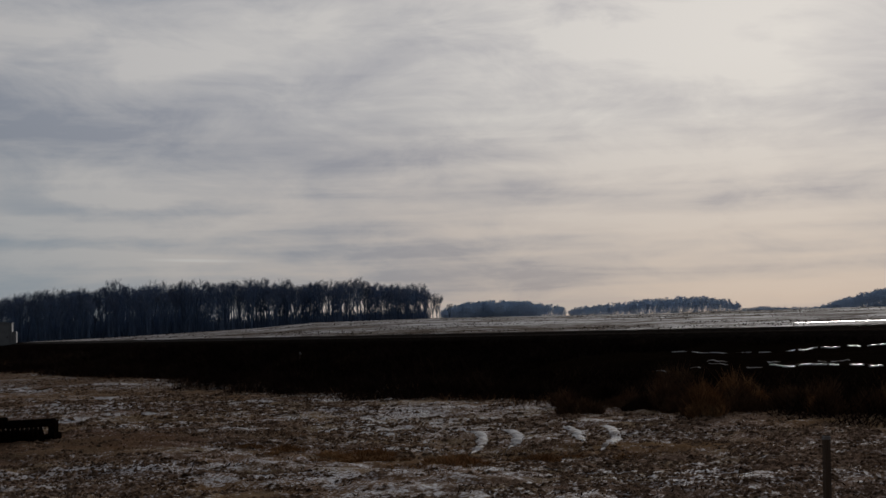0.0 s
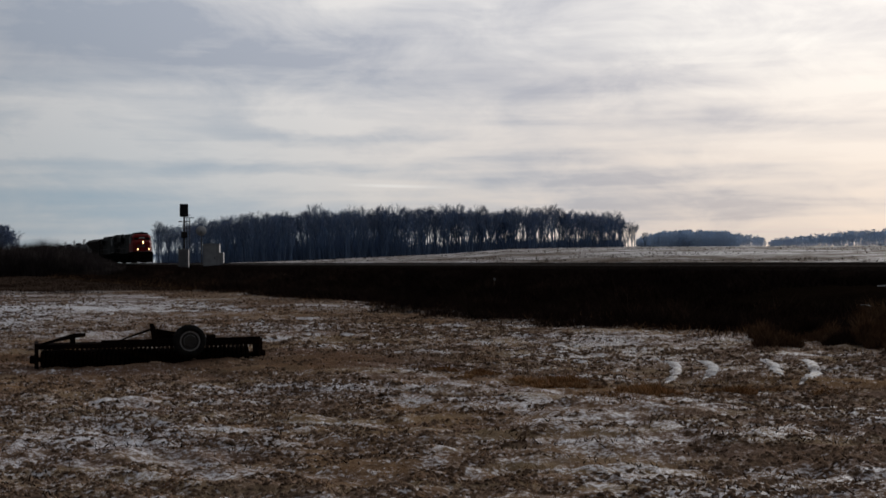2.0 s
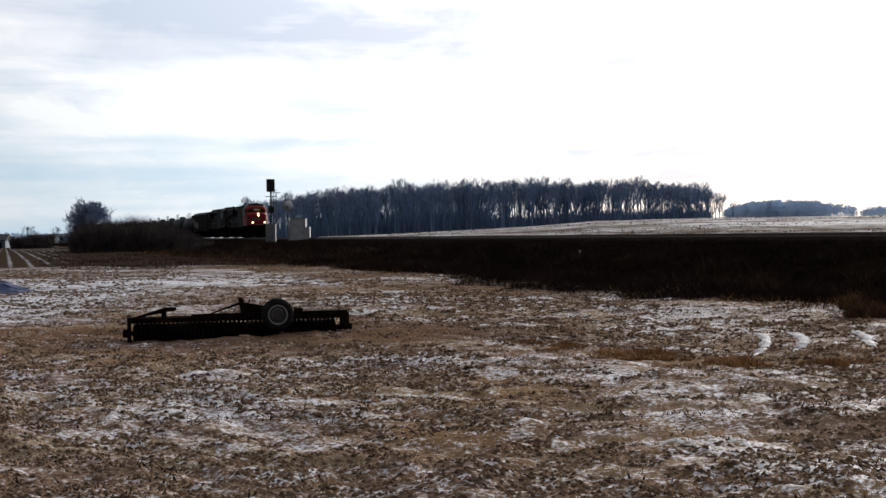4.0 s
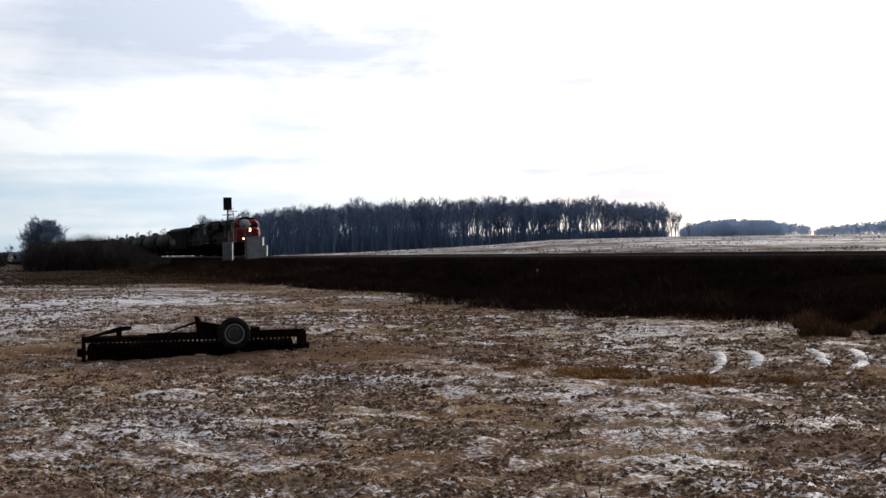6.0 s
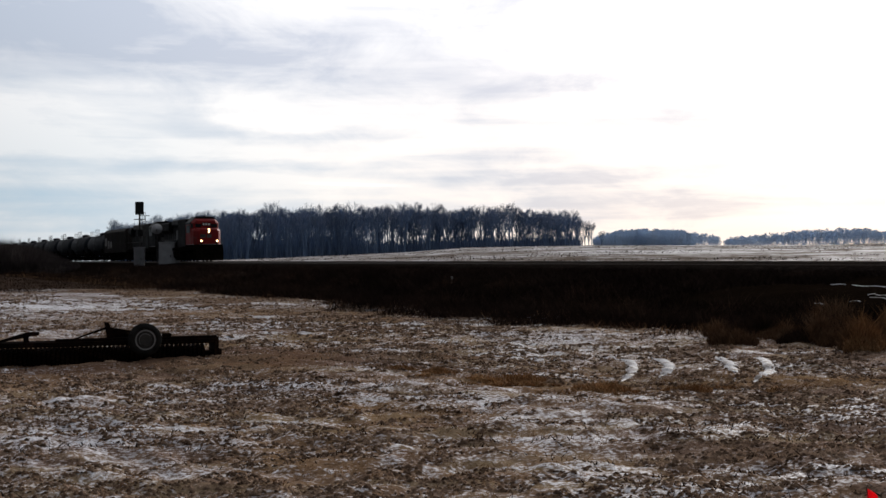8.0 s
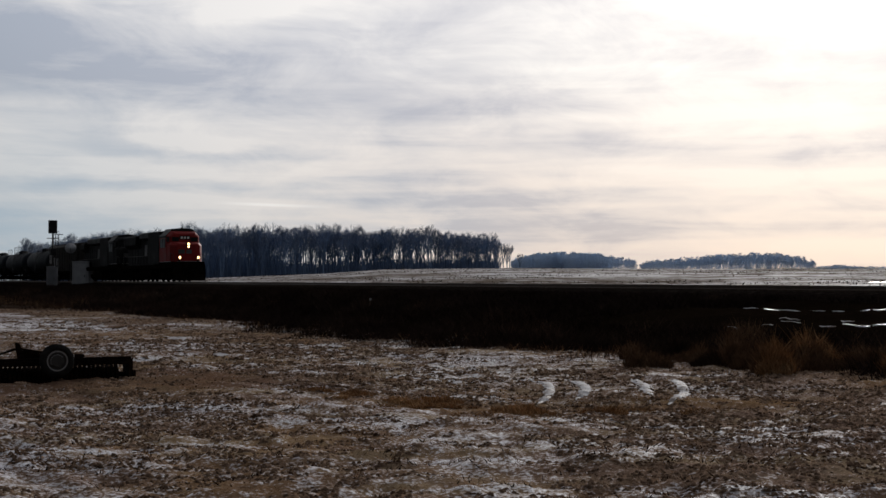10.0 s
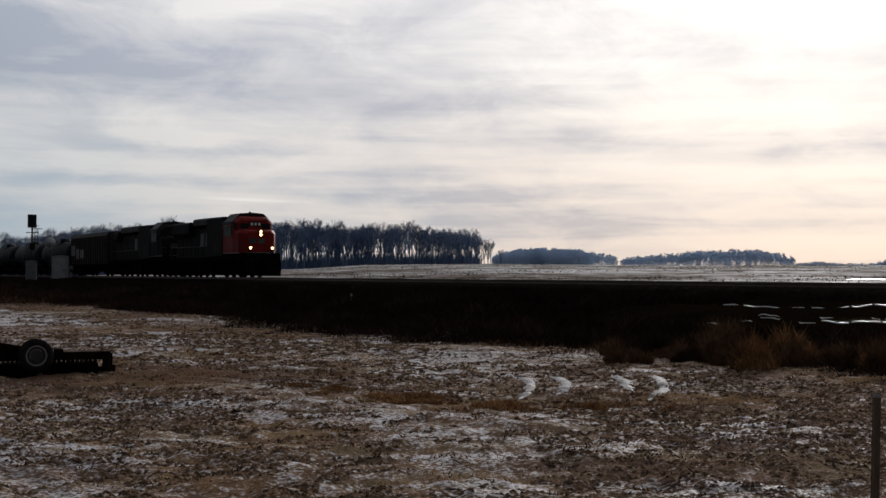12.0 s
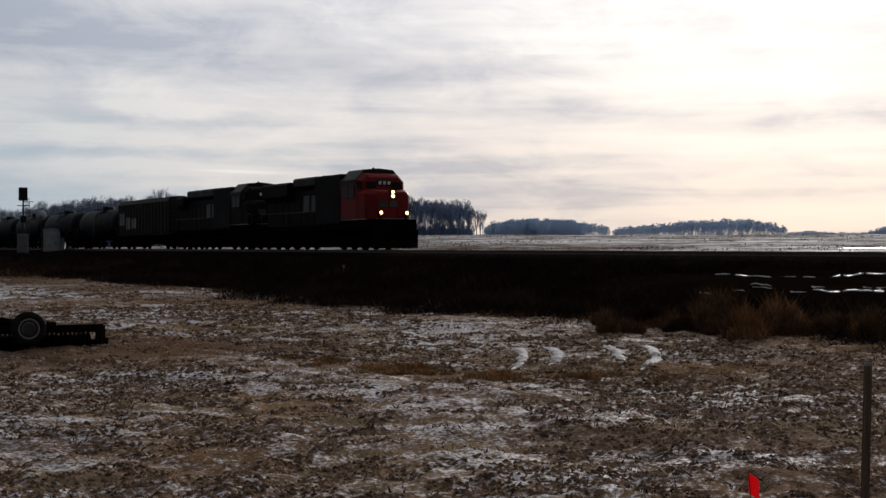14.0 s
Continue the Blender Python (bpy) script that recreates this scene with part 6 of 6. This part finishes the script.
def field_grass():
    g = np.random.RandomState(61)
    n = 150000
    az = np.radians(g.uniform(-33, 24, n))
    r = 4.0 + 30 * g.rand(n) ** 1.25
    x, y = r * np.sin(az), r * np.cos(az)
    u = (x - TRACK_AT.x) * ACROSS.x + (y - TRACK_AT.y) * ACROSS.y
    tuft = lumps(x, y, 0.9, 21) * 0.6 + lumps(x, y, 0.22, 22)
    keep = (u > 18.5) & (tuft > -0.05)
    x, y, r, tuft = x[keep], y[keep], r[keep], tuft[keep]
    h = g.uniform(0.012, 0.05, len(x)) * (0.6 + 0.6 * np.clip(tuft, 0, 1.2))
    thorns("field_grass", x, y, land(x, y) - 0.008, h, 0.0042, 2.2, 62, M_STRAW, "short dead straw-coloured grass tufts on the field")
    # darker stalks
    n = 56000
    az = np.radians(g.uniform(-33, 24, n))
    r = 4.0 + 42 * g.rand(n) ** 1.1
    x, y = r * np.sin(az), r * np.cos(az)
    u = (x - TRACK_AT.x) * ACROSS.x + (y - TRACK_AT.y) * ACROSS.y
    keep = (u > 18.5) & (lumps(x, y, 0.35, 23) + 0.5 * lumps(x, y, 1.7, 24) > 0.25)
    x, y = x[keep], y[keep]
    thorns("field_stalks", x, y, land(x, y) - 0.008, g.uniform(0.015, 0.06, len(x)), 0.008, 1.6, 63, M_WEED, "dark dead stalks and clods of weed on the field")
    # russet band of taller tussocks across the field
    n = 60000
    t = g.rand(n)
    x = -2.6 + 5.4 * t + g.normal(0, 0.25, n)
    y = 17.2 - 0.9 * np.sin(t * 2.6) + g.normal(0, 0.5, n)
    keep = lumps(x, y, 0.55, 25) + 0.6 * lumps(x, y, 0.25, 26) > 0.42
    x, y = x[keep], y[keep]
    thorns("tussocks", x, y, land(x, y) - 0.01, g.uniform(0.015, 0.06, len(x)), 0.008, 2.6, 64, M_TUSSOCK, "russet grass tussocks in a band across the field")


weeds()
bushes()
thicket()
rough_strip()
clods()
clods(30000, 30, 1.2, 0.007, 0.015, 66)
field_grass()


# ---------------------------------------------------------------- snow lying in ruts and on ledges
def snow_ribbon(name, path, width, material, label, seed, lift=0.012, step=0.06):
    """A strip of snow on the ground along the path, with ragged edges."""
    g = random.Random(seed)
    pts = [Vector((*p, 0)) for p in path]
    line = []
    for a, b in zip(pts, pts[1:]):
        k = max(2, int((b - a).length / step))
        line += [a.lerp(b, i / k) for i in range(k)]
    line.append(pts[-1])
    for _ in range(6):
        line = [line[0]] + [(line[i - 1] + line[i] * 2 + line[i + 1]) / 4 for i in range(1, len(line) - 1)] + [line[-1]]
    top, low = [], []
    n = len(line)
    for i, p in enumerate(line):
        d = (line[min(i + 1, n - 1)] - line[max(i - 1, 0)]).normalized()
        s = Vector((-d.y, d.x, 0))
        taper = min(1, 4 * min(i, n - 1 - i) / n + 0.12)
        row = []
        for k in (-1, -0.4, 0.4, 1):
            q = p + s * k * width / 2 * taper * g.uniform(0.72, 1.2)
            row.append((q.x, q.y, float(land(q.x, q.y)) + (lift if abs(k) < 1 else lift * 0.3)))
        top.append(row)
    sh = Shape()
    sh.add([q for r in top for q in r], [(i * 4 + j, i * 4 + j + 1, (i + 1) * 4 + j + 1, (i + 1) * 4 + j) for i in range(n - 1) for j in range(3)])
    tagged(part(name, sh, material, None, smooth=True), label, "snow", "", "structure")


RUTS = [
    [(0.95, 20.78), (1.19, 20.31), (1.19, 19.34), (1.09, 18.38), (0.91, 17.51)],
    [(1.61, 21.22), (1.73, 20.05), (1.72, 19.11), (1.58, 18.26), (1.43, 17.66)],
    [(2.56, 20.67), (2.58, 19.67), (2.58, 18.77), (2.53, 18.13)],
    [(3.19, 20.86), (3.17, 19.53), (3.07, 18.55), (2.78, 17.59), (2.59, 17.03)],
]
for i, rut in enumerate(RUTS):
    snow_ribbon("snow_rut", rut, 0.17, M_SNOW, "curved wheel rut filled with thin dirty snow", 70 + i, 0.022)


# fainter wheel marks along the edge of the field, with thin snow in them
MARKS = [
    ([(-16.7, 51.6), (-10.8, 40.3), (-7.0, 32.0), (-5.2, 28.6)], 0.45),
    ([(-10.7, 35.7), (-7.7, 30.3), (-5.6, 26.7), (-4.0, 25.1)], 0.55),
    ([(0.2, 25.6), (0.09, 24.0), (-0.12, 22.4), (-0.5, 20.2)], 0.42),
    ([(-0.5, 24.6), (-0.75, 22.8), (-1.1, 20.9)], 0.38),
]
for i, (mark, broad) in enumerate(MARKS):
    m_rng = random.Random(110 + i)
    line = [Vector(p) for p in mark]
    for j in range(4 * (len(line) - 1)):
        k_ = j // 4
        t0 = j % 4 / 4 + m_rng.uniform(0.0, 0.08)
        t1 = t0 + m_rng.uniform(0.10, 0.20)
        slip = Vector((m_rng.uniform(-0.3, 0.3), 0))
        pts = [tuple(line[k_].lerp(line[k_ + 1], t0 + (t1 - t0) * q / 3) + slip + Vector((m_rng.uniform(-0.1, 0.1), 0))) for q in range(4)]
        snow_ribbon("snow_mark", pts, broad * m_rng.uniform(0.35, 0.9), M_SNOW, "broken streak of thin snow in an old wheel mark", 110 + 20 * i + j, 0.006)


def track_strip(u, v0, v1, width, seed, wander=0.15):
    g = random.Random(seed)
    pts = [on_track(u + g.uniform(-wander, wander), v0 + (v1 - v0) * i / 14) for i in range(15)]
    snow_ribbon("snow_ledge", pts, width, M_SNOW, "small patch of old snow on the bank", seed, 0.02, 0.2)


def broken_ledge(path, pieces, width, seed, label):
    """A ledge of ice in short uneven pieces with gaps between them."""
    g = random.Random(seed)
    total = len(path) - 1
    t = 0.0
    for i in range(pieces):
        a = t + g.uniform(0.02, 0.3) * total / pieces
        t = b = total * (i + 1) / pieces
        pts = []
        for j in range(5):
            q = a + (b - a) * j / 4
            k = min(int(q), total - 1)
            p = Vector(path[k]).lerp(Vector(path[k + 1]), q - k)
            pts.append((p.x + g.uniform(-0.05, 0.05), p.y + g.uniform(-0.18, 0.18)))
        snow_ribbon("snow_ledge", pts, width * g.uniform(0.5, 1.25) * (0.6 + 0.7 * i / pieces), M_ICE, label, seed + i, 0.035, 0.1)


broken_ledge([(8.55, 41.2), (10.3, 41.0), (12.1, 40.4), (13.6, 39.0), (14.6, 37.6)], 11, 0.10, 810, "icy streak of snow along a ledge of the bank")
broken_ledge([(9.7, 33.9), (10.25, 32.9), (10.8, 31.9), (11.6, 30.6)], 7, 0.08, 840, "icy streak of snow along a lower ledge of the bank")
for i in range(9):
    s_rng = random.Random(300 + i)
    a_v = s_rng.uniform(36.5, 45)
    track_strip(s_rng.uniform(8.6, 10.6), a_v, a_v + s_rng.uniform(0.3, 0.9), s_rng.uniform(0.02, 0.045), 90 + i, 0.08)
snow_ribbon("snow_ledge", [ray_place(17.0 + 0.45 * i, 168 + 0.2 * i) for i in range(14)], 2.6, M_ICE, "glinting icy snow sheet on the far field", 84, 0.06, 2.0)


# ---------------------------------------------------------------- what moves
TRAIN_SPEED = 11.46        # metres a second along the track


def motions():
    """The train rolls along the track at a steady speed, with its front just short of v = 0 at the end; its wheels turn."""
    for ob, behind in TRAIN:
        walk(ob, [(0.5 * i, place_on_track(-2.0 - behind - TRAIN_SPEED * (14.0 - 0.5 * i))) for i in range(29)])
        for w in ob.children:
            if w.name.startswith("wheelset"):
                at = w.matrix_basis.translation.copy()
                turn = math.degrees(TRAIN_SPEED / at.z)
                walk(w, [(i / 30, pose(*at, 0, turn * i / 30 % 360, 0)) for i in range(421)])


motions()
